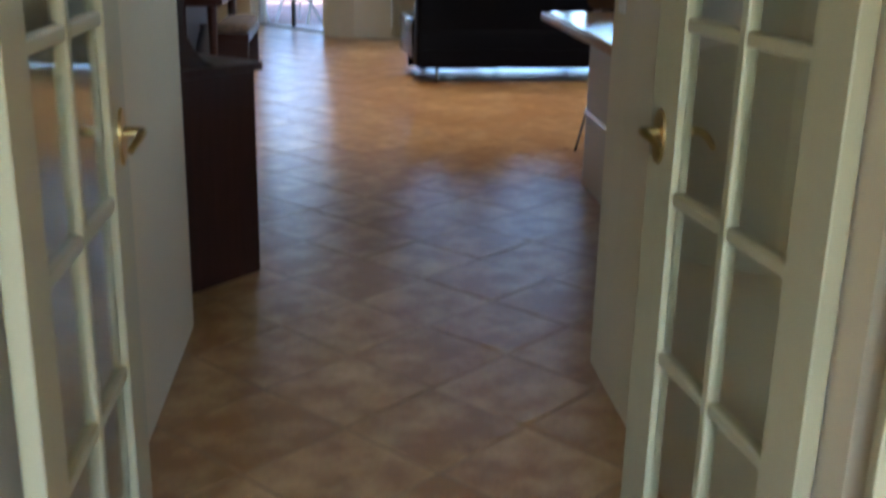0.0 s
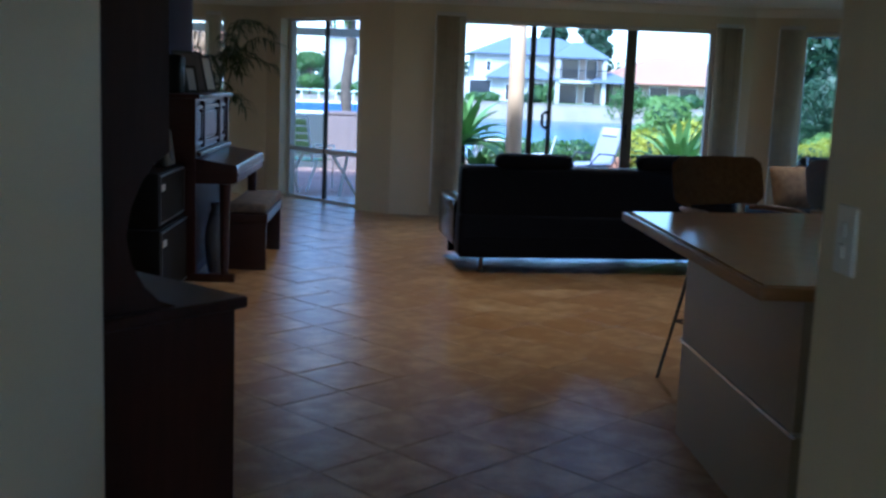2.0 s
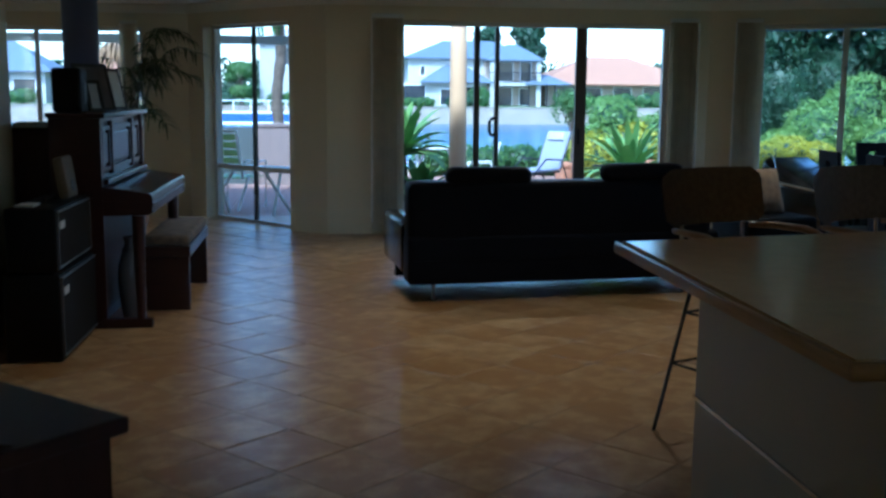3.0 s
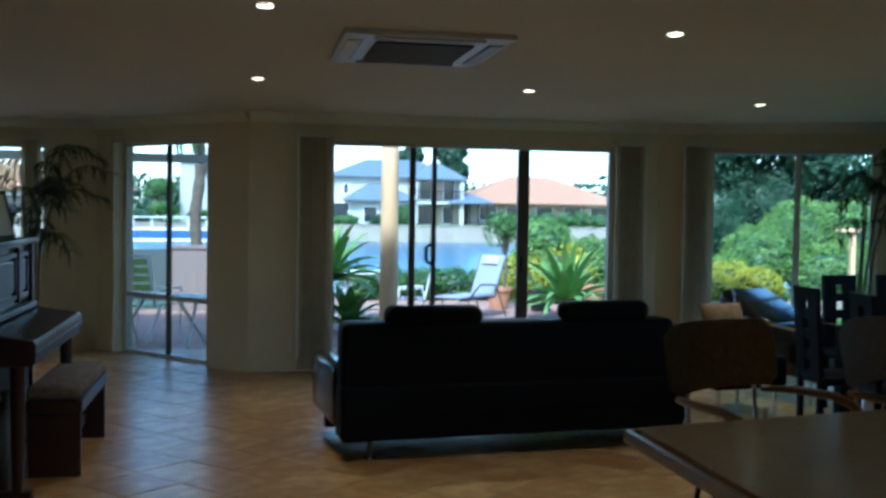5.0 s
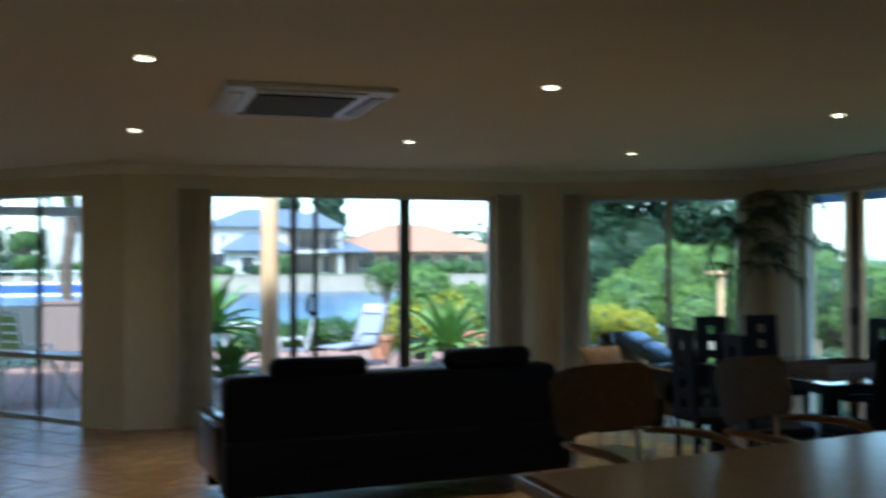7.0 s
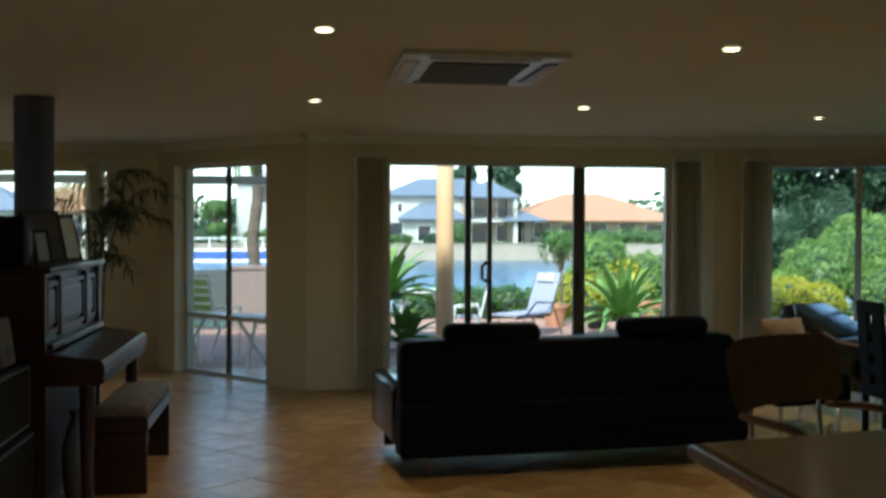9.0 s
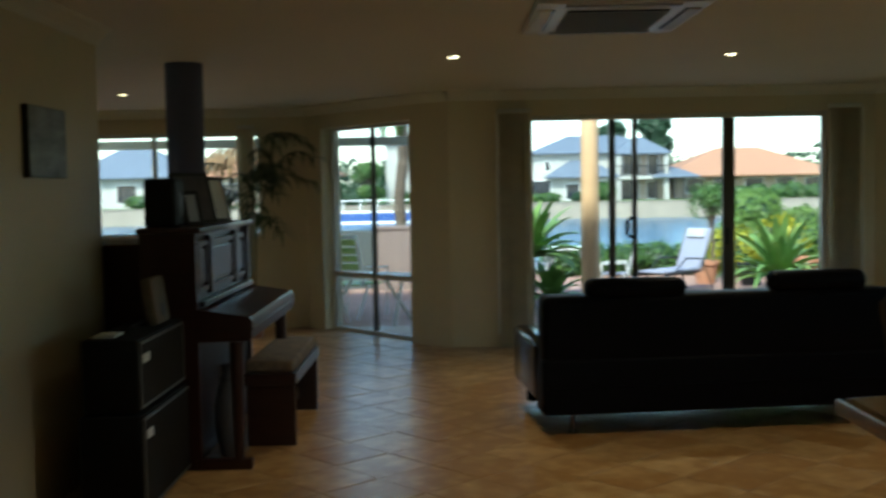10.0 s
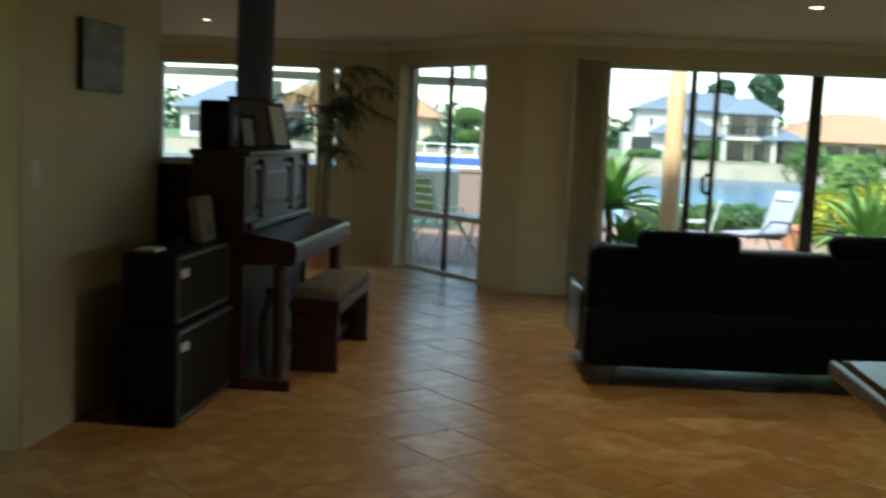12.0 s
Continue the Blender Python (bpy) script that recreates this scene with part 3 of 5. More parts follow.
for a in ((-0.13, 0.02, 0.085, 0.042, M_FRUITR), (-0.04, -0.1, 0.08, 0.045, M_FRUITY), (0.05, 0.1, 0.085, 0.045, M_FRUITR), (0.12, -0.04, 0.085, 0.043, M_FRUITY), (0.0, 0.0, 0.11, 0.055, M_FRUITG), (0.07, 0.02, 0.16, 0.045, M_FRUITG), (-0.06, 0.03, 0.14, 0.04, M_FRUITY)):
    a = (a[0] * 1.05, a[1], a[2] * 0.84, a[3] * 0.84, a[4])
    fruit("apple" if a[4] is M_FRUITR else "citrus" if a[4] is M_FRUITY else "avocado", *a)
ket = thing("kettle", "black kettle with a looped handle on the counter", "kettle", pose(3.2, 5.12, 0.914))
bm = bmesh.new()
rod(bm, (0, 0, 0), (0, 0, 0.19), 0.095, 0.065, 24)
part("body", bm, M_BLACK, ket, smooth=True)
part("handle", pipe(bmesh.new(), [(0.05, 0, 0.19), (0.1, 0, 0.235), (0.03, 0, 0.285), (-0.06, 0, 0.27), (-0.095, 0, 0.22)], 0.011), M_BLACK, ket, smooth=True)
part("spout", rod(bmesh.new(), (-0.08, 0, 0.10), (-0.14, 0, 0.17), 0.024, 0.014, 10), M_BLACK, ket, smooth=True)
part("lid", rod(bmesh.new(), (0, 0, 0.19), (0, 0, 0.205), 0.06, 0.03, 20), M_BLACK, ket, smooth=True)

# ---- bar stools ----


def bar_stool(m):
    th = thing("bar_stool", "cane-backed bar stool with bent wooden arms and thin black legs", "stool", m, group="bar stools at the counter")
    for sx in (-1, 1):
        for sy in (-1, 1):
            part("leg", rod(bmesh.new(), (sx * 0.36, sy * 0.20, 0), (sx * 0.22, sy * 0.14, 0.66), 0.009, 0.009, 8), M_BLACK, th)
    for z, k, d in ((0.52, 0.2497, 0.1527), (0.30, 0.2964, 0.1727)):
        for sy in (-1, 1):
            part("stretcher", rod(bmesh.new(), (-k, sy * d, z), (k, sy * d, z), 0.006, seg=6), M_BLACK, th)
        for sx in (-1, 1):
            part("stretcher", rod(bmesh.new(), (sx * k, -d, z), (sx * k, d, z), 0.006, seg=6), M_BLACK, th)
    part("seat", B((-0.22, -0.21, 0.655, 0.22, 0.21, 0.70), bevel=0.02), M_CANE, th, smooth=True)
    part("seat_frame", pipe(bmesh.new(), [(-0.225, 0.22, 0.79), (-0.225, 0.23, 0.68), (-0.225, -0.2, 0.675), (0.225, -0.2, 0.675), (0.225, 0.23, 0.68), (0.225, 0.22, 0.79)], 0.011), M_CHROME, th, "chrome tube frame", smooth=True)
    # slightly curved back with rounded corners
    bm = bmesh.new()
    nx, nz = 14, 8
    rows = []
    for j in range(nz + 1):
        f = j / nz
        row = []
        for i in range(nx + 1):
            g = i / nx * 2 - 1
            e = abs(f * 2 - 1)
            half = 0.31 - 0.06 * max(0, (e - 0.6) / 0.4) ** 2.2
            row.append(bm.verts.new((g * half, 0.29 - 0.07 * g * g + 0.05 * f, 0.875 + 0.245 * f)))
        rows.append(row)
    for a, b in zip(rows, rows[1:]):
        for i in range(nx):
            bm.faces.new((a[i], a[i + 1], b[i + 1], b[i]))
    bmesh.ops.solidify(bm, geom=bm.faces[:], thickness=0.022)
    part("backrest", bm, M_CANE, th, "woven cane back", smooth=True)
    for sx in (-1, 1):
        part("back_post", rod(bmesh.new(), (sx * 0.19, 0.235, 0.68), (sx * 0.19, 0.25, 0.88), 0.009, seg=8), M_CHROME, th)
        pts = [(sx * 0.235, 0.25, 0.86), (sx * 0.285, 0.14, 0.865), (sx * 0.305, 0.0, 0.862), (sx * 0.31, -0.07, 0.845), (sx * 0.30, -0.14, 0.805), (sx * 0.27, -0.165, 0.745), (sx * 0.235, -0.15, 0.695)]
        part("armrest", pipe(bmesh.new(), pts, [0.012, 0.015, 0.017, 0.017, 0.016, 0.015, 0.012], 10), M_BENT, th, "bent blond wood arm", smooth=True)
    return th


stool = bar_stool(pose(1.76, 5.47, 0, 0, 0, 26))
copy_thing(stool, pose(2.47, 5.56, 0, 0, 0, 30))

# ---- sofa and armchair ----


def soft(bm_boxes, bev=0.045, seg=4):
    bm = bmesh.new()
    for b in bm_boxes:
        bx(bm, *b, bevel=bev, seg=seg)
    for v in bm.verts:
        v.co += 0.006 * Vector(noise.noise_vector(v.co * 4.0))
    return bm


sofa = thing("sofa", "low black leather sofa with two headrests on short metal legs", "sofa", pose(0.51, 8.26, 0, 0, 0, 5.9))
part("base", soft([(0.02, 0.03, 0.185, 2.25, 0.98, 0.36)], 0.03), M_LEATHER, sofa, smooth=True)
bm = prism(bmesh.new(), [(0.0, 0.43), (2.235, 0.43), (2.17, 0.838), (0.0, 0.838)], 0.0, 0.22, "y")
bmesh.ops.bevel(bm, geom=bm.edges[:], offset=0.045, segments=4, affect="EDGES", profile=0.5)
for v in bm.verts:
    v.co += 0.006 * Vector(noise.noise_vector(v.co * 4.0))
part("backrest", bm, M_LEATHER, sofa, smooth=True)
part("back_panel", soft([(-0.005, -0.012, 0.135, 2.29, 0.22, 0.47)], 0.03), M_LEATHER, sofa, smooth=True)
part("arm", soft([(-0.02, 0.18, 0.185, 0.13, 0.98, 0.56)], 0.05), M_LEATHER2, sofa, smooth=True)
part("arm", soft([(2.16, 0.18, 0.185, 2.32, 1.0, 0.60)], 0.05), M_LEATHER2, sofa, smooth=True)
for x in (0.14, 0.815, 1.49):
    part("seat_cushion", soft([(x, 0.22, 0.34, x + 0.67, 1.02, 0.47)], 0.04), M_LEATHER, sofa, smooth=True)
for x, top in ((0.27, 0.935), (1.40, 0.955)):
    hd = part("headrest", soft([(x, 0.01, top - 0.13, x + 0.61, 0.17, top)], 0.06, 5), M_LEATHER, sofa, smooth=True)
# added board, hidden from behind, that keeps window light from under the sofa
part("front_rail", B((0.06, 0.86, 0.05, 2.22, 0.93, 0.20)), M_LEATHER, sofa)
for x in (0.20, 2.10):
    for y in (0.14, 0.88):
        lg = part("leg", rod(bmesh.new(), (x, y, 0.012), (x, y, 0.185), 0.014, 0.018, 14), M_LEG, sofa, "short dull metal leg", smooth=True)
        part("foot_disc", rod(bmesh.new(), (x, y, 0.003), (x, y, 0.013), 0.03, seg=16), M_LEG, lg)
part("seam", B((0.05, -0.018, 0.297, 2.2, -0.010, 0.303)), M_LEATHER, sofa)

ac = thing("recliner", "black leather recliner by the bay window", "armchair", pose(4.62, 10.12, 0, 0, 0, 25))
part("seat", soft([(-0.32, -0.3, 0.26, 0.32, 0.4, 0.45)]), M_LEATHER2, ac, smooth=True)
rb = part("backrest", soft([(-0.30, -0.06, 0.0, 0.30, 0.10, 0.62)], 0.06), M_LEATHER2, ac, smooth=True)
rb.matrix_local = pose(0, 0.22, 0.56, -64)
for sx in (-1, 1):
    part("arm", soft([(sx * 0.33, -0.3, 0.22, sx * 0.43, 0.45, 0.62)], 0.03), M_LEATHER2, ac, smooth=True)
    part("side_rail", pipe(bmesh.new(), [(sx * 0.45, -0.28, 0.02), (sx * 0.45, -0.3, 0.58), (sx * 0.45, 0.44, 0.66), (sx * 0.45, 0.5, 0.9)], 0.012), M_CHROME, ac, "chrome side rail", smooth=True)
    for y in (-0.25, 0.38):
        part("leg", rod(bmesh.new(), (sx * 0.3, y, 0), (sx * 0.3, y, 0.27), 0.018, seg=10), M_CHROME, ac)
cu = thing("cushion", "tan patterned cushion propped on the recliner seat", "cushion", pose(3.60, 9.68, 0.635, 70, 0, 15))
bm = bmesh.new()
bmesh.ops.create_grid(bm, x_segments=12, y_segments=12, size=0.2)
top = bmesh.ops.duplicate(bm, geom=bm.faces[:])
for v in bm.verts:
    v.co.z = -0.07 * (1 - (v.co.x / 0.2) ** 4) * (1 - (v.co.y / 0.2) ** 4)
for g in top["geom"]:
    if isinstance(g, bmesh.types.BMVert):
        g.co.z *= -1
bmesh.ops.remove_doubles(bm, verts=bm.verts[:], dist=0.0005)
bmesh.ops.recalc_face_normals(bm, faces=bm.faces[:])
part("cover", bm, M_CUSHION, cu, smooth="all")
cs = thing("side_bench", "low black leather footstool beside the sofa", "footstool", pose(3.62, 9.6, 0, 0, 0, 10))
part("top", soft([(-0.35, -0.3, 0.22, 0.3, 0.3, 0.46)]), M_LEATHER, cs, smooth=True)
for sx in (-0.28, 0.23):
    for sy in (-0.23, 0.23):
        part("leg", rod(bmesh.new(), (sx, sy, 0), (sx, sy, 0.23), 0.018, seg=10), M_CHROME, cs)

# ---- dining ----
table = thing("dining_table", "black dining table with a glass top", "table", pose(4.74, 8.42, 0))
gl = part("glass_top", B((-0.68, -0.85, 0.738, 0.68, 0.85, 0.75), bevel=0.003), M_TABLEGLASS, table, "thick clear glass top")
part("apron", B((-0.55, -0.70, 0.66, 0.55, -0.66, 0.737), (-0.55, 0.66, 0.66, 0.55, 0.70, 0.737), (-0.55, -0.66, 0.66, -0.51, 0.66, 0.737), (0.51, -0.66, 0.66, 0.55, 0.66, 0.737)), M_DARKWOODCHAIR, table)
for sx in (-1, 1):
    for sy in (-1, 1):
        part("leg", B((sx * 0.55, sy * 0.70, 0, sx * 0.46, sy * 0.61, 0.66), bevel=0.005), M_DARKWOODCHAIR, table)
part("lower_shelf", B((-0.46, -0.6, 0.30, 0.46, 0.6, 0.33)), M_DARKWOODCHAIR, table)
tray = thing("serving_tray", "dark wooden tray on the glass table", "tray", pose(4.70, 8.3, 0.75, 0, 0, 12))
part("base", B((-0.3, -0.2, 0, 0.3, 0.2, 0.012)), M_BASKET, tray)
for b in ((-0.3, -0.2, 0.012, 0.3, -0.185, 0.055), (-0.3, 0.185, 0.012, 0.3, 0.2, 0.055), (-0.3, -0.185, 0.012, -0.285, 0.185, 0.055), (0.285, -0.185, 0.012, 0.3, 0.185, 0.055)):
    part("rim", B(b), M_BASKET, tray)


def dining_chair(m):
    """Faces -y; the back panel has four square holes one above the other."""
    th = thing("dining_chair", "tall black dining chair with four square holes in its back", "chair", m, group="chairs round the table")
    w, t = 0.14, 0.018
    hole, z0, z1 = 0.034, 0.47, 1.05
    zc = [0.54, 0.675, 0.81, 0.94]
    bm = B((-w, 0.18, z0, -hole, 0.18 + 2 * t, z1), (hole, 0.18, z0, w, 0.18 + 2 * t, z1))
    prev = z0
    for z in zc + [None]:
        hi = z1 if z is None else z - hole
        bx(bm, -hole, 0.18, prev, hole, 0.18 + 2 * t, hi)
        prev = None if z is None else z + hole
    bmesh.ops.remove_doubles(bm, verts=bm.verts[:], dist=0.0005)
    for v in bm.verts:
        v.co.y += 0.10 * max(0, (v.co.z - 0.47)) ** 1.3
    part("backrest", bm, M_DARKWOODCHAIR, th, "padded back panel with square holes")
    part("seat", soft([(-0.2, -0.21, 0.42, 0.2, 0.21, 0.48)], 0.02, 3), M_DARKWOODCHAIR, th, smooth=True)
    for sx in (-1, 1):
        part("leg", B((sx * 0.19, -0.2, 0, sx * 0.155, -0.165, 0.42), bevel=0.003), M_DARKWOODCHAIR, th)
        part("leg", B((sx * 0.14, 0.18, 0, sx * 0.105, 0.215, 0.47), bevel=0.003), M_DARKWOODCHAIR, th)
    return th


ch = dining_chair(pose(3.80, 8.43, 0, 0, 0, 90))
for x, y, r in ((3.84, 7.83, 84), (4.58, 9.48, 0), (5.06, 9.52, -6), (5.46, 9.02, -90), (5.48, 8.50, -86), (4.36, 7.55, 180), (4.90, 7.58, 176)):
    copy_thing(ch, pose(x, y, 0, 0, 0, r))

# ---- piano corner ----
piano = thing("upright_piano", "dark mahogany upright piano with carved front panels", "piano", pose(-1.375, 7.68, 0))
W = 1.48
part("body", B((-0.29, 0.0, 0.02, -0.03, W, 1.265)), M_MAHOG, piano)
for y in (0, W - 0.045):
    part("side_panel", B((-0.30, y - 0.003, 0, 0.0, y + 0.048, 1.27), bevel=0.004), M_MAHOG, piano)
    part("key_cheek", prism(bmesh.new(), [(0, 0.69), (0.27, 0.695), (0.286, 0.71), (0.29, 0.80), (0.275, 0.824), (0.0, 0.865)], y, y + 0.045, "y"), M_MAHOG, piano)
    part("leg", rod(bmesh.new(), (0.20, y + 0.022, 0.05), (0.20, y + 0.022, 0.692), 0.026, 0.04, 14), M_MAHOG, piano, smooth=True)
    part("toe_block", B((-0.03, y - 0.01, 0, 0.27, y + 0.055, 0.06), bevel=0.01), M_MAHOG, piano)
part("lid", B((-0.31, -0.02, 1.27, 0.03, W + 0.02, 1.302), bevel=0.008), M_MAHOG, piano, smooth=True)
part("keybed", B((-0.03, 0.045, 0.69, 0.25, W - 0.045, 0.735)), M_MAHOG, piano)
part("fallboard", prism(bmesh.new(), [(-0.03, 0.868), (0.02, 0.862), (0.25, 0.827), (0.274, 0.82), (0.286, 0.80), (0.286, 0.765), (0.27, 0.765), (0.262, 0.795), (-0.03, 0.83)], 0.045, W - 0.045, "y"), M_MAHOG, piano, "closed polished key lid", smooth=True)
part("key_slip", B((0.25, 0.045, 0.70, 0.284, W - 0.045, 0.752), bevel=0.006), M_MAHOG, piano)
part("moulding", B((0.28, 0.0, 0.754, 0.296, W, 0.766), bevel=0.005), M_MAHOG, piano)
part("front_ledge", B((-0.03, 0.045, 0.872, 0.03, W - 0.045, 0.905), bevel=0.006), M_MAHOG, piano)
part("lower_board", B((-0.03, 0.045, 0.10, -0.015, W - 0.045, 0.69)), M_DESK, piano)
for y0, y1 in ((0.10, 0.33), (0.43, 1.02), (1.12, 1.35)):
    fr = part("panel_frame", B((-0.03, y0, 0.945, -0.008, y0 + 0.025, 1.22), (-0.03, y1 - 0.025, 0.945, -0.008, y1, 1.22), (-0.03, y0 + 0.025, 1.195, -0.008, y1 - 0.025, 1.22), (-0.03, y0 + 0.025, 0.945, -0.008, y1 - 0.025, 0.97)), M_MAHOG, piano)
    part("raised_panel", B((-0.03, y0 + 0.045, 0.99, -0.014, y1 - 0.045, 1.175), bevel=0.006), M_MAHOG, fr)
for y in (0.38, 1.07):
    part("pilaster", B((-0.03, y - 0.022, 0.92, 0.0, y + 0.022, 1.25), bevel=0.008), M_MAHOG, piano)
for y in (0.6, 0.72):
    part("pedal", B((-0.02, y - 0.02, 0.07, 0.06, y + 0.02, 0.085), bevel=0.005), M_BRASS, piano)

bench = thing("piano_bench", "dark wooden piano bench with a patterned cloth seat", "bench", pose(-1.235, 8.17, 0))
part("seat_pad", soft([(0.005, 0.01, 0.43, 0.295, 1.07, 0.505)], 0.025), M_TAPESTRY, bench, "patterned tapestry pad", smooth=True)
part("seat_box", B((0, 0, 0.36, 0.30, 1.08, 0.43), bevel=0.005), M_MAHOG, bench)
for y in (0.02, 1.02):
    part("end_panel", B((0.01, y, 0, 0.29, y + 0.04, 0.36), bevel=0.004), M_MAHOG, bench)
part("stretcher", B((0.13, 0.06, 0.1, 0.17, 1.02, 0.16)), M_MAHOG, bench)


def amplifier(m, w, h, d, label):
    """Front face towards +x; w along y."""
    th = thing("guitar_amplifier", label, "amplifier", m, group="stacked amplifiers")
    part("cabinet", B((-d, 0, 0.012, -0.012, w, h), bevel=0.012), M_AMP, th, smooth=True)
    part("grille", B((-0.014, 0.028, 0.04, -0.004, w - 0.028, h - 0.028)), M_GRILLE, th, "brown grille cloth")
    for b in ((-0.012, 0.016, 0.028, 0.0, 0.028, h - 0.016), (-0.012, w - 0.028, 0.028, 0.0, w - 0.016, h - 0.016), (-0.012, 0.028, h - 0.028, 0.0, w - 0.028, h - 0.016), (-0.012, 0.028, 0.028, 0.0, w - 0.028, 0.04)):
        part("piping", B(b, bevel=0.003), M_SILVER, th)
    part("badge", B((-0.004, 0.05, h - 0.115, 0.003, 0.15, h - 0.075), bevel=0.002), M_ALU, th, "small silver badge")
    for x in (-d + 0.04, -0.05):
        for y in (0.05, w - 0.05):
            part("foot", rod(bmesh.new(), (x, y, 0), (x, y, 0.014), 0.016, seg=10), M_BLACK, th)
    part("strap_handle", pipe(bmesh.new(), [(-d / 2, w / 2 - 0.12, h - 0.002), (-d / 2, w / 2 - 0.1, h + 0.02), (-d / 2, w / 2 + 0.1, h + 0.02), (-d / 2, w / 2 + 0.12, h - 0.002)], 0.008, 6), M_BLACK, th)
    return th


amplifier(pose(-1.43, 6.85, 0), 0.86, 0.475, 0.30, "large black speaker cabinet with brown grille on the floor")
amplifier(pose(-1.44, 6.86, 0.475), 0.80, 0.35, 0.27, "smaller black guitar amplifier on a speaker cabinet")
cbx = thing("cream_case", "cream card folder standing on the amplifier", "folder", pose(-1.51, 7.42, 0.826, 0, -8, 0))
part("folder", B((-0.03, -0.10, 0, 0.03, 0.14, 0.24), bevel=0.02), M_CREAMBOX, cbx, smooth=True)
part("disc", rod(bmesh.new(), (0.03, 0.02, 0.07), (0.033, 0.02, 0.07), 0.035, seg=16), M_BLACK, cbx)
pp = thing("note_pad", "small white note pad on the amplifier", "notepad", pose(-1.62, 6.98, 0.826))
part("sheet_block", B((-0.05, -0.07, 0, 0.05, 0.07, 0.012), bevel=0.002), M_PAPER, pp)
part("cover_card", B((-0.05, -0.07, 0.012, 0.05, -0.05, 0.014)), M_GREYPLASTIC, pp)
vase = thing("floor_vase", "tall pale glazed vase under the piano keyboard", "vase", pose(-1.27, 7.94, 0))
bm = bmesh.new()
pts = [(0.05, 0.0), (0.06, 0.03), (0.075, 0.12), (0.085, 0.24), (0.08, 0.34), (0.055, 0.43), (0.035, 0.49), (0.045, 0.53), (0.04, 0.525), (0.03, 0.49)]
rings = [[bm.verts.new((r * math.cos(k * math.pi / 12), r * math.sin(k * math.pi / 12), z)) for k in range(24)] for r, z in pts]
for a, b in zip(rings, rings[1:]):
    for k in range(24):
        bm.faces.new((a[k], a[(k + 1) % 24], b[(k + 1) % 24], b[k]))
bm.faces.new(rings[0][::-1])
part("body", bm, M_VASE, vase, smooth=True)
part("neck_ring", rod(bmesh.new(), (0, 0, 0.44), (0, 0, 0.455), 0.054, seg=20), M_VASE, vase)


def photo(x, y, w, h, rz, label, mat=None):
    th = thing("photo_frame", label, "photo frame", pose(x, y, 1.302, -14, 0, rz), group="frames on the piano")
    f = 0.022
    part("frame", B((-w / 2, -0.008, 0, -w / 2 + f, 0.008, h), (w / 2 - f, -0.008, 0, w / 2, 0.008, h), (-w / 2 + f, -0.008, 0, w / 2 - f, 0.008, f), (-w / 2 + f, -0.008, h - f, w / 2 - f, 0.008, h)), M_BLACK, th)
    part("print", B((-w / 2 + f, -0.004, f, w / 2 - f, 0.004, h - f)), mat or M_PHOTO, th)
    part("strut", B((-0.015, 0.008, 0.004, 0.015, 0.014, h * 0.8)), M_BLACK, th)


photo(-1.50, 8.30, 0.32, 0.31, 62, "large dark photo frame on the piano")
# white print stands in for the bright reflection on this frame
photo(-1.45, 8.72, 0.22, 0.29, 74, "photo frame on the piano with its white reflection put into the print", M_PAPER)
photo(-1.46, 8.04, 0.12, 0.20, 55, "small pale photo frame on the piano", M_GREYPLASTIC)
spk = thing("bookshelf_speaker", "black bookshelf speaker box on the piano", "speaker", pose(-1.575, 7.84, 1.302, 0, 0, 4))
part("box", B((-0.085, -0.13, 0, 0.085, 0.13, 0.265), bevel=0.02), M_AMP, spk)
part("cone", rod(bmesh.new(), (0.085, 0, 0.12), (0.091, 0, 0.12), 0.07, 0.06, 24), M_BLACK, spk)
cab = thing("low_cabinet", "dark cabinet behind the piano", "cabinet", pose(-2.105, 7.93, 0))
part("body", B((0, 0, 0, 0.40, 1.0, 1.18), bevel=0.004), M_DESK, cab)
part("top_board", B((-0.02, -0.02, 1.18, 0.42, 1.02, 1.205), bevel=0.004), M_DESK, cab)
part("door", B((0.40, 0.02, 0.05, 0.412, 0.98, 1.09), bevel=0.004), M_DESK, cab)
bks = thing("paper_stack", "stack of white papers on the dark cabinet", "papers", pose(-1.86, 8.10, 1.205, 0, 0, 8))
for k in range(4):
    part("sheet", B((-0.11 + 0.01 * (k % 2), -0.15, k * 0.008, 0.11, 0.15 - 0.012 * (k % 3), k * 0.008 + 0.007)), M_PAPER, bks)
tagged(part("column", rod(bmesh.new(), (-1.865, 9.5, 0), (-1.865, 9.5, H), 0.13, seg=40), M_COLUMN, smooth=True), "round grey painted column behind the piano", "column", kind="structure")

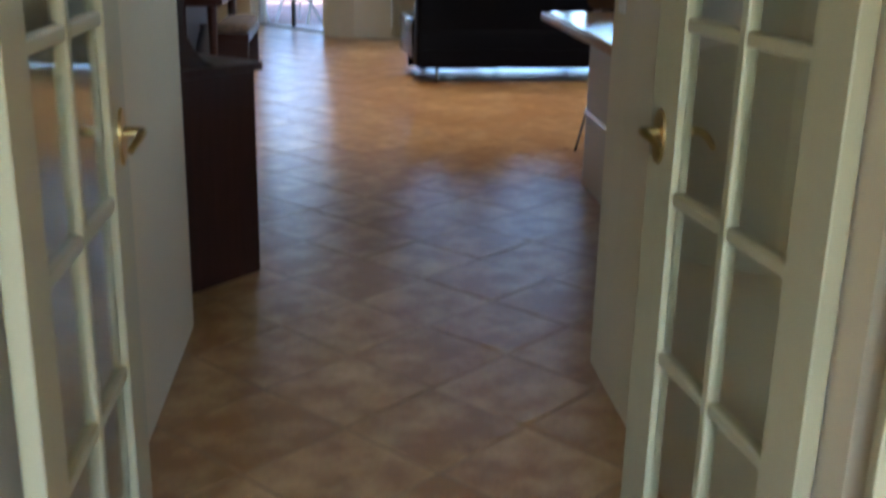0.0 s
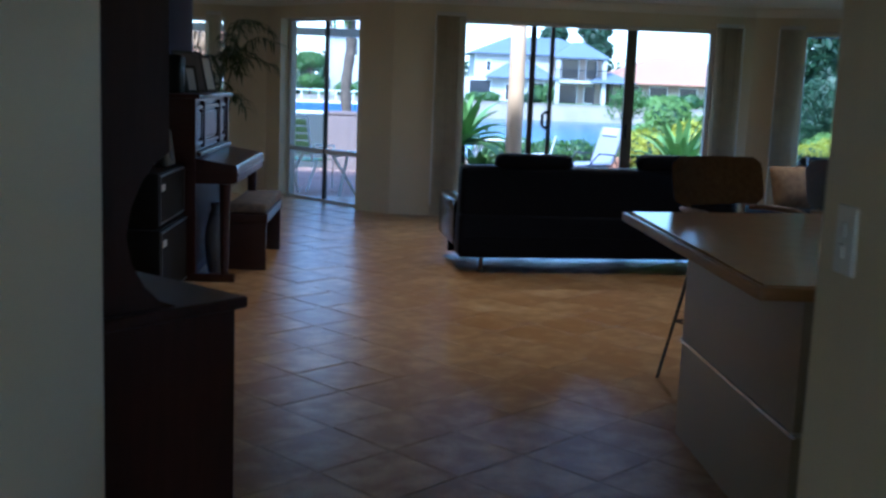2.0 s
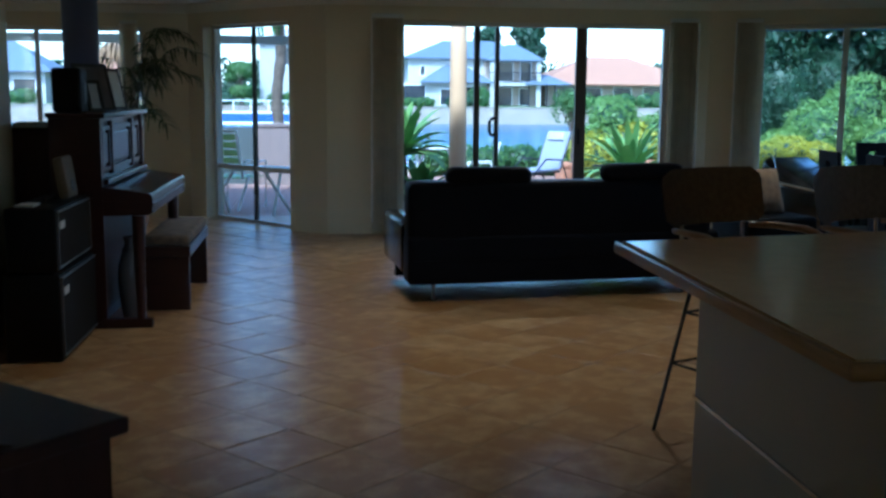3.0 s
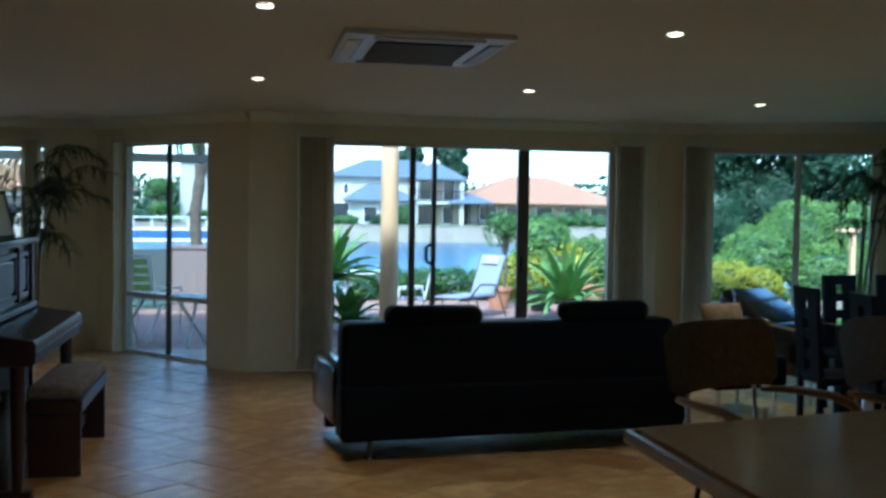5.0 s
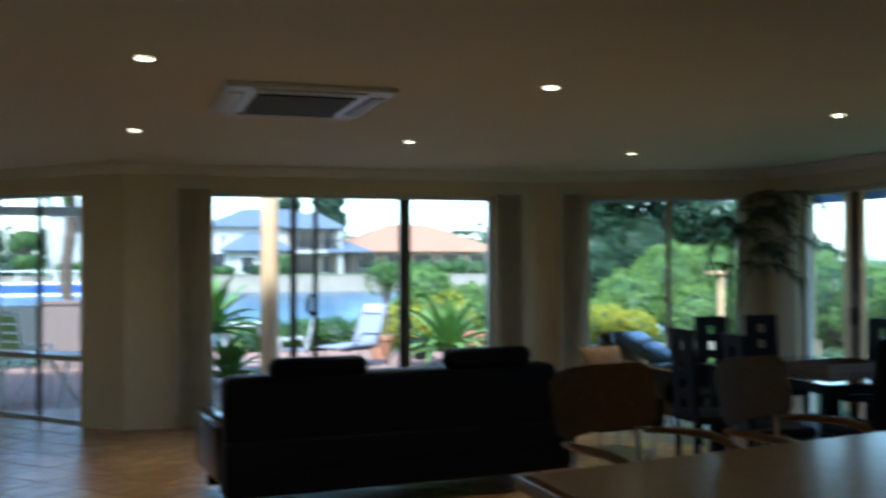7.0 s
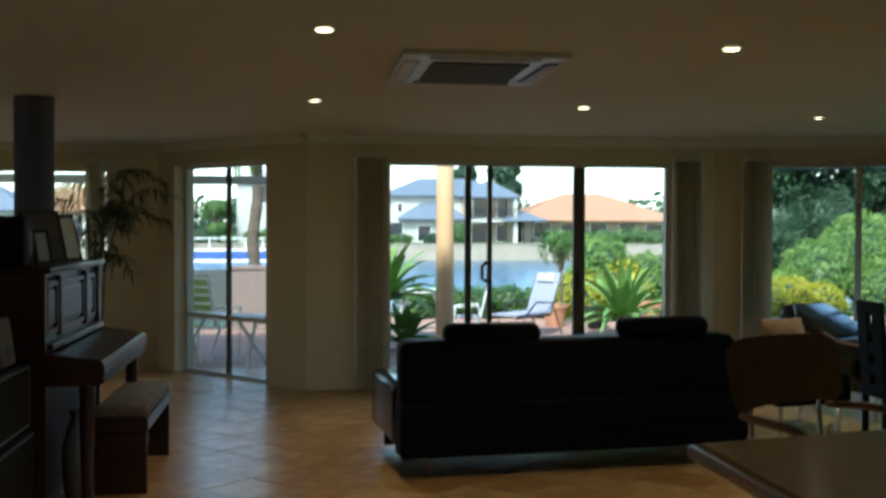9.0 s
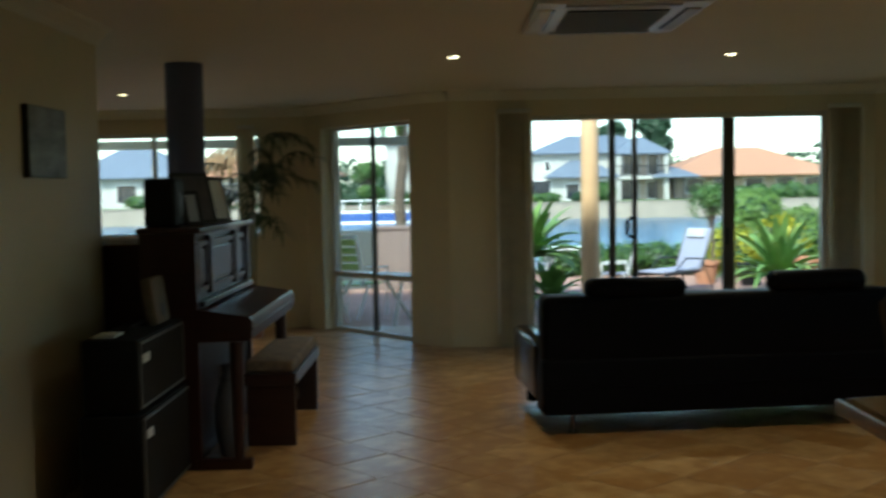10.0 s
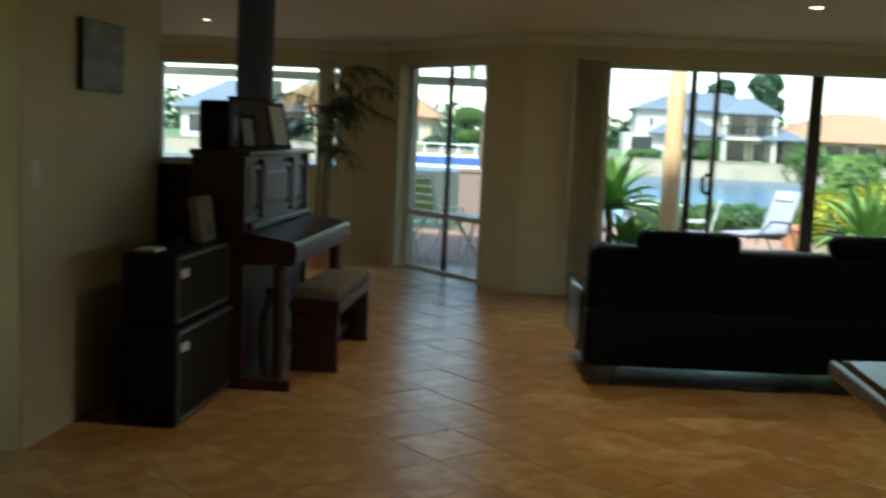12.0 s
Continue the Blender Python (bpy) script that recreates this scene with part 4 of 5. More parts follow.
# ---- ceiling fittings ----
for x, y in ((0.02, 6.77), (0.015, 9.36), (1.98, 6.97), (1.94, 9.48), (3.92, 9.83), (4.035, 7.41), (-2.96, 11.65)):
    dl = thing("downlight", "round recessed ceiling downlight, switched on", "downlight", pose(x, y, H), group="ceiling downlights")
    bm = bmesh.new()
    bmesh.ops.create_cone(bm, cap_ends=False, segments=28, radius1=0.046, radius2=0.040, depth=0.008, matrix=Matrix.Translation((0, 0, -0.005)))
    bmesh.ops.solidify(bm, geom=bm.faces[:], thickness=0.004)
    part("rim", bm, M_BRONZE, dl, smooth=True)
    part("bulb", rod(bmesh.new(), (0, 0, -0.006), (0, 0, -0.002), 0.036, seg=24), M_LAMP, dl)
    lamp = new("downlight_beam", bpy.data.lights.new("downlight_beam", "SPOT"))
    lamp.data.energy, lamp.data.color, lamp.data.spot_size, lamp.data.spot_blend, lamp.data.shadow_soft_size = LAMP_W, (1.0, 0.80, 0.54), radians(104), 0.8, 0.04
    lamp.matrix_world = Matrix.Translation((x, y, H - 0.03))

acu = thing("ceiling_air_conditioner", "white ceiling cassette air conditioner with a dark grille", "air conditioner", pose(0.835, 7.735, H) @ Matrix.Diagonal((0.93, 1.02, 1, 1)))
part("panel", B((-0.46, -0.50, -0.028, 0.46, 0.50, 0.0), bevel=0.008), M_ALU, acu)
part("grille", B((-0.27, -0.30, -0.036, 0.27, 0.30, -0.026)), M_GRILLE, acu, "dark intake grille")
for k in range(9):
    part("grille_bar", B((-0.27, -0.28 + k * 0.07 - 0.004, -0.042, 0.27, -0.28 + k * 0.07 + 0.004, -0.036)), M_GREYPLASTIC, acu)
for sx in (-1, 1):
    # left louvre whiter than the rest: lamp light on it put into colour
    part("louvre", B((sx * 0.36, -0.33, -0.036, sx * 0.43, 0.33, -0.027)), M_WHITE if sx < 0 else M_GREYPLASTIC, acu)
    part("louvre_slot", B((sx * 0.345, -0.33, -0.031, sx * 0.36, 0.33, -0.0275)), M_BLACK, acu)
    part("louvre", B((-0.30, sx * 0.40, -0.036, 0.30, sx * 0.455, -0.027)), M_GREYPLASTIC, acu)
    part("louvre_slot", B((-0.30, sx * 0.385, -0.031, 0.30, sx * 0.40, -0.0275)), M_BLACK, acu)

# ---- plants ----


def from_arrays(name, verts, faces, mat, parent=None, label=""):
    me = bpy.data.meshes.new(name)
    me.from_pydata([tuple(v) for v in verts], [], [tuple(f) for f in faces])
    me.materials.append(mat)
    ob = new(name, me)
    if parent:
        ob.parent = parent
    if label:
        ob["label"] = label
    return ob


def leaf_cloud(rng, blobs, n, size, shape=(1.0, 0.45)):
    """Folded leaves near the surface of overlapping blobs (x, y, z, rx, ry, rz)."""
    blobs = np.array(blobs, float)
    wts = (blobs[:, 3] * blobs[:, 4] + blobs[:, 4] * blobs[:, 5] + blobs[:, 3] * blobs[:, 5])
    pick = rng.choice(len(blobs), n, p=wts / wts.sum())
    d = rng.normal(size=(n, 3))
    d /= np.linalg.norm(d, axis=1)[:, None]
    rad = 1 - np.abs(rng.normal(0, 0.16, n))
    lump = 1 + 0.16 * np.sin(d[:, 0] * 7 + pick) * np.cos(d[:, 1] * 6 + pick * 2) * np.sin(d[:, 2] * 8 + pick)
    c = blobs[pick, :3] + d * blobs[pick, 3:] * (rad * lump)[:, None]
    up = d + rng.normal(0, 0.6, (n, 3))
    up /= np.linalg.norm(up, axis=1)[:, None]
    a = rng.normal(size=(n, 3))
    a -= up * (a * up).sum(1)[:, None]
    a /= np.linalg.norm(a, axis=1)[:, None]
    b = np.cross(up, a)
    s = size * rng.uniform(0.6, 1.3, n)[:, None]
    v = np.empty((n, 4, 3))
    v[:, 0], v[:, 2] = c - a * s * shape[0], c + a * s * shape[0]
    v[:, 1], v[:, 3] = c - b * s * shape[1] + up * s * 0.2, c + b * s * shape[1] + up * s * 0.2
    base = np.arange(n)[:, None] * 4
    f = np.concatenate([base + [0, 1, 2], base + [0, 2, 3]])
    return v.reshape(-1, 3), f


def blob_row(rng, p, q, n, r, z0, z1):
    out = []
    for i in range(n):
        f = (i + rng.uniform(-0.3, 0.3)) / max(1, n - 1)
        out.append((p[0] + (q[0] - p[0]) * f, p[1] + (q[1] - p[1]) * f + rng.uniform(-0.3, 0.3) * r, rng.uniform(z0, z1), r * rng.uniform(0.8, 1.25), r * rng.uniform(0.8, 1.2), r * rng.uniform(0.7, 1.1)))
    return out


def shrub(name, label, category, x, y, z, blobs, n, size, mat, seed, stems=6, shape=(1.0, 0.45), core=True):
    rng = np.random.default_rng(seed)
    th = thing(name, label, category, pose(x, y, z))
    bm = bmesh.new()
    for k in range(stems):
        b = blobs[k % len(blobs)]
        a = (b[0] * 0.35 + rng.uniform(-0.1, 0.1), b[1] * 0.35, 0)
        pipe(bm, [a, (b[0] * 0.6, b[1] * 0.6, b[2] * 0.5), (b[0], b[1], b[2] + b[5] * 0.3)], [0.05, 0.035, 0.012], 6)
    part("stem", bm, M_BARK, th)
    # solid dark core: the shade between the leaves put in as colour
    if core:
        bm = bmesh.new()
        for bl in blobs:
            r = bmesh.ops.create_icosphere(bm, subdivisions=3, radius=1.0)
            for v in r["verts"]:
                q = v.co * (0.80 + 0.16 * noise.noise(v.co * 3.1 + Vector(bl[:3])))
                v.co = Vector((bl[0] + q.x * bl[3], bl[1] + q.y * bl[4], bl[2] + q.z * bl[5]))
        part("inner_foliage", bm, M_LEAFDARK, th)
    from_arrays("crown", *leaf_cloud(rng, blobs, n, size, shape), mat, th)
    return th


def tree(name, label, x, y, z, height, spread, n, size, mat, seed, trunk=0.2, low=0.35, count=12):
    rng = np.random.default_rng(seed)
    th = thing(name, label, "tree", pose(x, y, z))
    part("trunk", pipe(bmesh.new(), [(0, 0, 0), (0.05 * spread, 0, height * 0.3), (0, 0.04 * spread, height * 0.6), (0.03 * spread, 0, height * 0.9)], [trunk, trunk * 0.75, trunk * 0.5, trunk * 0.12], 10), M_BARK, th, smooth=True)
    blobs = []
    for k in range(count):
        a, f = k * 2.4, rng.uniform(low, 0.95)
        rr = spread * (0.62 if f < 0.7 else 0.4) * rng.uniform(0.5, 1.0)
        c = (rr * math.cos(a), rr * math.sin(a), height * f)
        part("limb", pipe(bmesh.new(), [(0, 0, height * f * 0.55), (c[0] * 0.5, c[1] * 0.5, height * f * 0.85), c], [trunk * 0.4, trunk * 0.25, 0.02], 6), M_BARK, th)
        r = spread * rng.uniform(0.32, 0.5)
        blobs.append((*c, r, r, r * 0.75))
    from_arrays("crown", *leaf_cloud(rng, blobs, n, size), mat, th)
    return th


def blade(bm, base, az, el, length, width, droop=0.3, segs=6):
    """One thick sword-shaped leaf."""
    d = Vector((math.cos(az), math.sin(az), 0))
    s = Vector((-math.sin(az), math.cos(az), 0))
    prev = None
    for k in range(segs + 1):
        f = k / segs
        e = el - droop * f * f
        p = Vector(base) + d * (length * f * math.cos(e)) + Vector((0, 0, length * f * math.sin(e)))
        w = width * (0.55 + 1.2 * f) * (1 - f) ** 0.75 + 0.002
        up = Vector((0, 0, 1)) * 0.25 * w
        cur = [bm.verts.new(p - s * w + up), bm.verts.new(p), bm.verts.new(p + s * w + up), bm.verts.new(p - Vector((0, 0, 0.2 * w)))]
        if prev:
            for i, j in ((0, 1), (1, 2), (2, 3), (3, 0)):
                bm.faces.new((prev[i], prev[j], cur[j], cur[i]))
        prev = cur


def agave(x, y, z, trunk_h, length, n, seed, label, mat, width=0.15):
    rng = random.Random(seed)
    th = thing("agave_plant", label, "agave", pose(x, y, z))
    if trunk_h:
        part("trunk", pipe(bmesh.new(), [(0, 0, 0), (0.03, 0, trunk_h * 0.5), (0, 0, trunk_h + 0.05)], [0.06, 0.05, 0.06], 10), M_BARK, th, smooth=True)
    for k in range(n):
        f = k / n
        bm = bmesh.new()
        blade(bm, (0, 0, trunk_h), k * 2.39996 + rng.uniform(-0.15, 0.15), radians(82 - 74 * f + rng.uniform(-5, 5)), length * rng.uniform(0.8, 1.08), width * length, 0.12 + 0.35 * f)
        part("leaf", bm, mat, th, smooth=True)
    return th


def pot(x, y, z, r, h, label, mat, name="plant_pot"):
    th = thing(name, label, "plant pot", pose(x, y, z))
    bm = bmesh.new()
    prof = [(r * 0.7, 0), (r * 0.95, h * 0.82), (r * 1.06, h * 0.83), (r * 1.08, h), (r * 0.95, h), (r * 0.9, h * 0.85)]
    rings = [[bm.verts.new((a * math.cos(k * math.pi / 14), a * math.sin(k * math.pi / 14), q)) for k in range(28)] for a, q in prof]
    for a, b in zip(rings, rings[1:]):
        for k in range(28):
            bm.faces.new((a[k], a[(k + 1) % 28], b[(k + 1) % 28], b[k]))
    bm.faces.new(rings[0][::-1])
    part("body", bm, mat, th, smooth=True)
    part("soil", rod(bmesh.new(), (0, 0, h * 0.8), (0, 0, h * 0.86), r * 0.9, seg=24), M_BARK, th)
    return th


def cane_palm(x, y, seed, height, label, lean=(0.3, 0.0), stems=5, reach=1.0, droop=0.85):
    rng = random.Random(seed)
    th = thing("indoor_palm", label, "palm", pose(x, y, 0.27))
    for k in range(stems):
        a = k * 2 * math.pi / stems
        hh = height * rng.uniform(0.72, 1.0)
        tip = Vector((math.cos(a) * 0.16 + lean[0] * rng.uniform(0.1, 0.9), math.sin(a) * 0.12 + lean[1], hh))
        st = part("cane", pipe(bmesh.new(), [(math.cos(a) * 0.06, math.sin(a) * 0.06, 0), (tip.x * 0.35, tip.y * 0.35, hh * 0.5), tip], [0.013, 0.011, 0.008], 7), M_CANE2, th, smooth=True)
        for j in range(4):
            az = rng.uniform(0, 6.28)
            if lean[0] and rng.random() < 0.45:
                az = math.atan2(lean[1], lean[0]) + rng.uniform(-0.8, 0.8)
            ln, el = reach * rng.uniform(0.42, 0.7), rng.uniform(0.2, 1.15)
            start = tip * (1 - 0.10 * j)
            bm = bmesh.new()
            pts = []
            for i in range(7):
                f = i / 6
                e = el - droop * f * f
                pts.append(start + Vector((math.cos(az), math.sin(az), 0)) * ln * f * math.cos(e * 0.7) + Vector((0, 0, ln * f * math.sin(e))))
            pipe(bm, pts, [0.005] * 6 + [0.002], 5)
            for i in range(1, 7):
                for sg in (-1, 1):
                    for o in (0.0, 0.5):
                        p = pts[i] if o == 0 or i == 6 else pts[i].lerp(pts[i + 1], 0.5)
                        blade(bm, p, az + sg * rng.uniform(0.6, 1.0), rng.uniform(-0.35, 0.25), rng.uniform(0.16, 0.27), 0.012, 0.5, 3)
            part("frond", bm, M_PALM, th)
    return th


pot(-2.1, 12.8, 0, 0.19, 0.32, "terracotta pot with a palm by the far wall", M_TERRA)
cane_palm(-2.1, 12.8, 5, 1.75, "tall leafy palm with thin canes in the corner", (0.16, 0.0), 5, 0.8, 0.7)
pot(5.32, 10.6, 0, 0.18, 0.32, "dark pot with a bamboo palm between the windows", M_BASKET)
cane_palm(5.32, 10.6, 9, 1.95, "bamboo palm with thin upright canes between the windows", (0.2, -0.12), 5, 0.72, 0.6)

# ---- terrace ----
ZG = -0.06
bm = bmesh.new()
bx(bm, -400, -60, -1.6, 400, 21.0, ZG - 0.012)
structure("ground", bm, M_GRASS, "garden ground round the house")
structure("canal_water", B((-400, 21.0, -1.5, 400, 84.0, -1.0)), M_WATER, "rippled blue canal water")
bm = bmesh.new()
sec = [(84.0, -1.5), (84.0, 0.18), (84.3, 0.18), (89.0, 0.40), (900.0, 0.6), (900.0, -1.5)]
prism(bm, sec, -400, 400, "x")
structure("far_bank", bm, M_GRASS, "grassy far bank of the canal")
structure("bank_wall", B((-150, 83.7, -1.5, 150, 84.0, 0.26), (-150, 83.64, 0.26, 150, 84.06, 0.34)), M_STONE, "limestone canal wall on the far bank")
structure("quay_edge", B((-30, 20.6, -1.5, 40, 21.05, 0.02)), M_STONE, "limestone edge of the terrace by the water")

colm = thing("terrace_column", "round cream rendered column on the terrace", "column", pose(1.69, 14.98, ZG), kind="structure")
part("shaft", rod(bmesh.new(), (0, 0, 0.12), (0, 0, 2.85), 0.115, 0.105, 28), M_RENDER, colm, smooth=True)
part("plinth", B((-0.15, -0.15, 0, 0.15, 0.15, 0.12), bevel=0.01), M_RENDER, colm)
roof = thing("verandah_roof", "pale painted verandah beam and roof sheets over the side terrace", "verandah", pose(0, 0, 0), kind="structure")
part("beam", B((-6.0, 15.45, 2.05, 0.2, 15.53, 2.16)), M_PERGOLA, roof)
part("roof_sheet", B((-6.0, 13.8, 2.50, 0.2, 15.7, 2.54)), M_PERGOLA, roof)
for x in (-5.6, -3.3, 0.12):
    part("post", B((x - 0.05, 15.45, ZG, x + 0.05, 15.55, 2.03), bevel=0.005), M_WHITE, roof)
eave = thing("eave", "blue-grey painted eave along the side of the house", "eave", pose(0, 0, 0), kind="structure")
part("soffit", B((6.16, 2.0, 2.43, 7.3, 12.5, 2.47)), M_SOFFIT, eave)
part("fascia", B((7.3, 2.0, 2.13, 7.33, 12.5, 2.5)), M_SOFFIT, eave)
part("eave_post", B((7.12, 11.12, ZG, 7.28, 11.28, 2.43), bevel=0.01), M_RENDER, eave)
bay_eave = thing("bay_eave", "blue-grey painted eave over the angled bay", "eave", along(E, F), kind="structure")
part("soffit", B((0.1, 0.25, 2.45, 2.3, 1.2, 2.49)), M_SOFFIT, bay_eave)
part("fascia", B((0.1, 1.2, 2.155, 2.3, 1.23, 2.5)), M_SOFFIT, bay_eave)


def lounger(m):
    th = thing("sun_lounger", "reclined garden lounger with a pale padded cushion", "lounger", m)
    part("cushion", soft([(-0.28, -1.2, 0.345, 0.28, 0.0, 0.385)], 0.018, 3), M_SLING, th, smooth=True)
    bm = soft([(-0.28, 0.0, 0.0, 0.28, 0.04, 0.72)], 0.018, 3)
    bk = part("back_cushion", bm, M_SLING, th, smooth=True)
    bk.matrix_local = pose(0, 0, 0.38, -32)
    pl = part("head_pillow", soft([(-0.2, -0.05, 0.52, 0.2, 0.0, 0.68)], 0.02, 3), M_GREYPLASTIC, th, smooth=True)
    pl.matrix_local = pose(0, 0, 0.38, -32)
    for sx in (-0.3, 0.3):
        part("side_rail", pipe(bmesh.new(), [(sx, -1.2, 0.33), (sx, 0.0, 0.33), (sx, 0.42, 0.98)], 0.016), M_BLACK, th)
        part("leg", pipe(bmesh.new(), [(sx, -1.0, 0), (sx, -0.9, 0.33), (sx, -0.5, 0.55), (sx, 0.05, 0.52), (sx, 0.42, 0.0)], 0.014), M_BLACK, th)
    return th


lounger(pose(3.41, 17.3, ZG, 0, 0, -46) @ Matrix.Diagonal((0.74, 0.76, 0.93, 1)))


def garden_table(m, label, L, Wd, h):
    th = thing("garden_table", label, "table", m)
    for k in range(7):
        y = -Wd / 2 + (k + 0.5) * Wd / 7
        part("slat", B((-L / 2, y - Wd / 16, h - 0.025, L / 2, y + Wd / 16, h), bevel=0.004), M_WHITE, th)
    for sx in (-1, 1):
        for sy in (-1, 1):
            part("leg", rod(bmesh.new(), (sx * L * 0.42, sy * Wd * 0.45, 0), (sx * L * 0.30, -sy * Wd * 0.35, h - 0.03), 0.02, seg=8), M_WHITE, th)
        part("crossbar", rod(bmesh.new(), (sx * L * 0.32, -Wd * 0.4, h - 0.04), (sx * L * 0.32, Wd * 0.4, h - 0.04), 0.018, seg=8), M_WHITE, th)
    return th


def garden_chair(m, label, mat, slat_mat):
    th = thing("garden_chair", label, "chair", m)
    for sx in (-0.25, 0.25):
        part("frame", pipe(bmesh.new(), [(sx, -0.22, 0), (sx, -0.24, 0.6), (sx, 0.16, 0.62), (sx, 0.2, 0.4), (sx, 0.32, 1.0)], 0.016), mat, th)
        part("leg", rod(bmesh.new(), (sx, 0.3, 0), (sx, 0.1, 0.42), 0.015, seg=8), mat, th)
    for k in range(5):
        part("slat", B((-0.24, -0.2 + k * 0.085, 0.40, 0.24, -0.135 + k * 0.085, 0.415)), slat_mat, th)
    for k in range(5):
        s = part("slat", B((-0.24, -0.008, 0.1 + k * 0.1, 0.24, 0.008, 0.175 + k * 0.1)), slat_mat, th)
        s.matrix_local = pose(0, 0.2, 0.4, -11)
    part("top_bar", rod(bmesh.new(), (-0.25, 0.32, 1.0), (0.25, 0.32, 1.0), 0.016, seg=8), mat, th)
    return th


garden_table(pose(-0.95, 13.95, ZG, 0, 0, -25), "white slatted folding garden table outside the door", 1.05, 0.6, 0.60)
garden_chair(pose(-1.22, 15.0, ZG, 0, 0, 150) @ Matrix.Diagonal((1.2, 1.2, 1.0, 1)), "white garden chair with green slats", M_WHITE, M_PLASTICGREEN)
garden_table(pose(1.62, 17.0, ZG, 0, 0, 10), "white garden table by the terrace column", 0.8, 0.6, 0.69)
garden_chair(pose(1.2, 17.7, ZG, 0, 0, 70), "grey garden chair at the terrace table", M_GREYPLASTIC, M_GREYPLASTIC)
garden_chair(pose(2.32, 17.0, ZG, 0, 0, -100) @ Matrix.Diagonal((0.85, 0.85, 0.75, 1)), "white garden chair with blue-grey slats turned to the terrace table", M_WHITE, M_SLING)
lw = structure("garden_wall", B((-1.15, 18.2, ZG - 0.05, 0.35, 18.4, 0.88), (-1.17, 18.18, 0.88, 0.37, 18.42, 0.93)), M_PINKWALL, "low pinkish rendered garden wall")
structure("garden_wall_low", B((-3.4, 18.5, ZG - 0.05, -1.18, 18.65, 0.86)), M_GREYWALL, "low grey garden wall by the canal")
structure("retaining_wall", B((5.9, 14.9, ZG - 0.05, 9.6, 15.1, 0.36)), M_STONE, "low grey retaining wall below the shrubs")

parasol = thing("thatched_parasol", "round garden parasol of dry brown thatch on a pole", "parasol", pose(-3.05, 17.3, ZG))
part("pole", rod(bmesh.new(), (0, 0, 0), (0, 0, 2.32), 0.03, 0.025, 12), M_BARK, parasol, smooth=True)
rngt = random.Random(8)
bm = bmesh.new()
for k in range(260):
    f = rngt.random() ** 0.5
    a_ = rngt.uniform(0, 2 * math.pi)
    blade(bm, (0.62 * f * math.cos(a_), 0.62 * f * math.sin(a_), 2.36 - 0.36 * f), a_ + rngt.uniform(-0.3, 0.3), -0.55 - 0.4 * f, 0.34, 0.016, 0.4, 3)
part("thatch", bm, M_THATCH, parasol)
agave(1.0, 15.6, ZG, 0.64, 0.84, 34, 3, "agave on a short trunk on the terrace paving", M_LEAFPALE, 0.15)
agave(1.24, 15.45, ZG, 0.1, 0.58, 26, 6, "small bright agave at the foot of a taller one", M_LEAFPALE, 0.2)
agave(4.60, 16.9, ZG, 0.2, 1.0, 60, 4, "wide green spiky plant at the edge of the terrace", M_LEAFPALE, 0.09)
palm = thing("garden_palm", "garden palm with a rough brown trunk behind the low wall", "palm", pose(-0.8, 19.1, ZG))
bm = pipe(bmesh.new(), [(0.04 * math.sin(k * 0.6), 0, k * 0.17) for k in range(20)], [0.095 - 0.001 * k + 0.012 * (k % 2) for k in range(20)], 12)
part("trunk", bm, M_BARK, palm)
rngp = random.Random(12)
for k in range(22):
    bm = bmesh.new()
    blade(bm, (0, 0, 3.2), k * 2.39996, radians(rngp.uniform(-50, 70)), rngp.uniform(0.7, 1.1), 0.07, 0.6)
    part("frond", bm, M_LEAF if k % 4 else M_BARK, palm)
pot(3.96, 18.5, ZG, 0.2, 0.36, "terracotta pot holding a small tree", M_TERRA)
tree("potted_tree", "small round-headed tree in a terracotta pot", 4.06, 18.5, ZG + 0.28, 1.22, 0.52, 1500, 0.035, M_LEAF, 21, 0.03, 0.72)
pot(5.45, 18.3, ZG, 0.22, 0.40, "terracotta pot beside the agave", M_TERRA)
pot(4.55, 18.1, ZG, 0.2, 0.34, "black plastic pot beside the agave", M_BLACK)
rng0 = np.random.default_rng(1)
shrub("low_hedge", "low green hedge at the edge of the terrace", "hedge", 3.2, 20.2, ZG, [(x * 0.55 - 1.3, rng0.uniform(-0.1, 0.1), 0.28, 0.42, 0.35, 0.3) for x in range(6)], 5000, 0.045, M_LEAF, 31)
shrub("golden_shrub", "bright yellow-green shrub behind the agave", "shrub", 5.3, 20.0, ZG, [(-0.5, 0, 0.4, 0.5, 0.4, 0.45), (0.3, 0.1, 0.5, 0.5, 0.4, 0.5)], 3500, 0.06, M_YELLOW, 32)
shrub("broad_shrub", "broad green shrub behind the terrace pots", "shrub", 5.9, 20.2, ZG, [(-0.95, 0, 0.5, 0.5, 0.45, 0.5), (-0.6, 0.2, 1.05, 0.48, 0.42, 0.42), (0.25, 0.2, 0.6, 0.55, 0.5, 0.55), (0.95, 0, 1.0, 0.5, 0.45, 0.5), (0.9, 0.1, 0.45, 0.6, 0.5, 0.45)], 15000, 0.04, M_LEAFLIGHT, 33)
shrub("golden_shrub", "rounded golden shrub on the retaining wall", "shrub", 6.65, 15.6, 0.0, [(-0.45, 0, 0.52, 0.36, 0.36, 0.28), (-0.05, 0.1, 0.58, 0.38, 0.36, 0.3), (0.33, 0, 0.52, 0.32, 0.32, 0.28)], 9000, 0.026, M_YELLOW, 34)
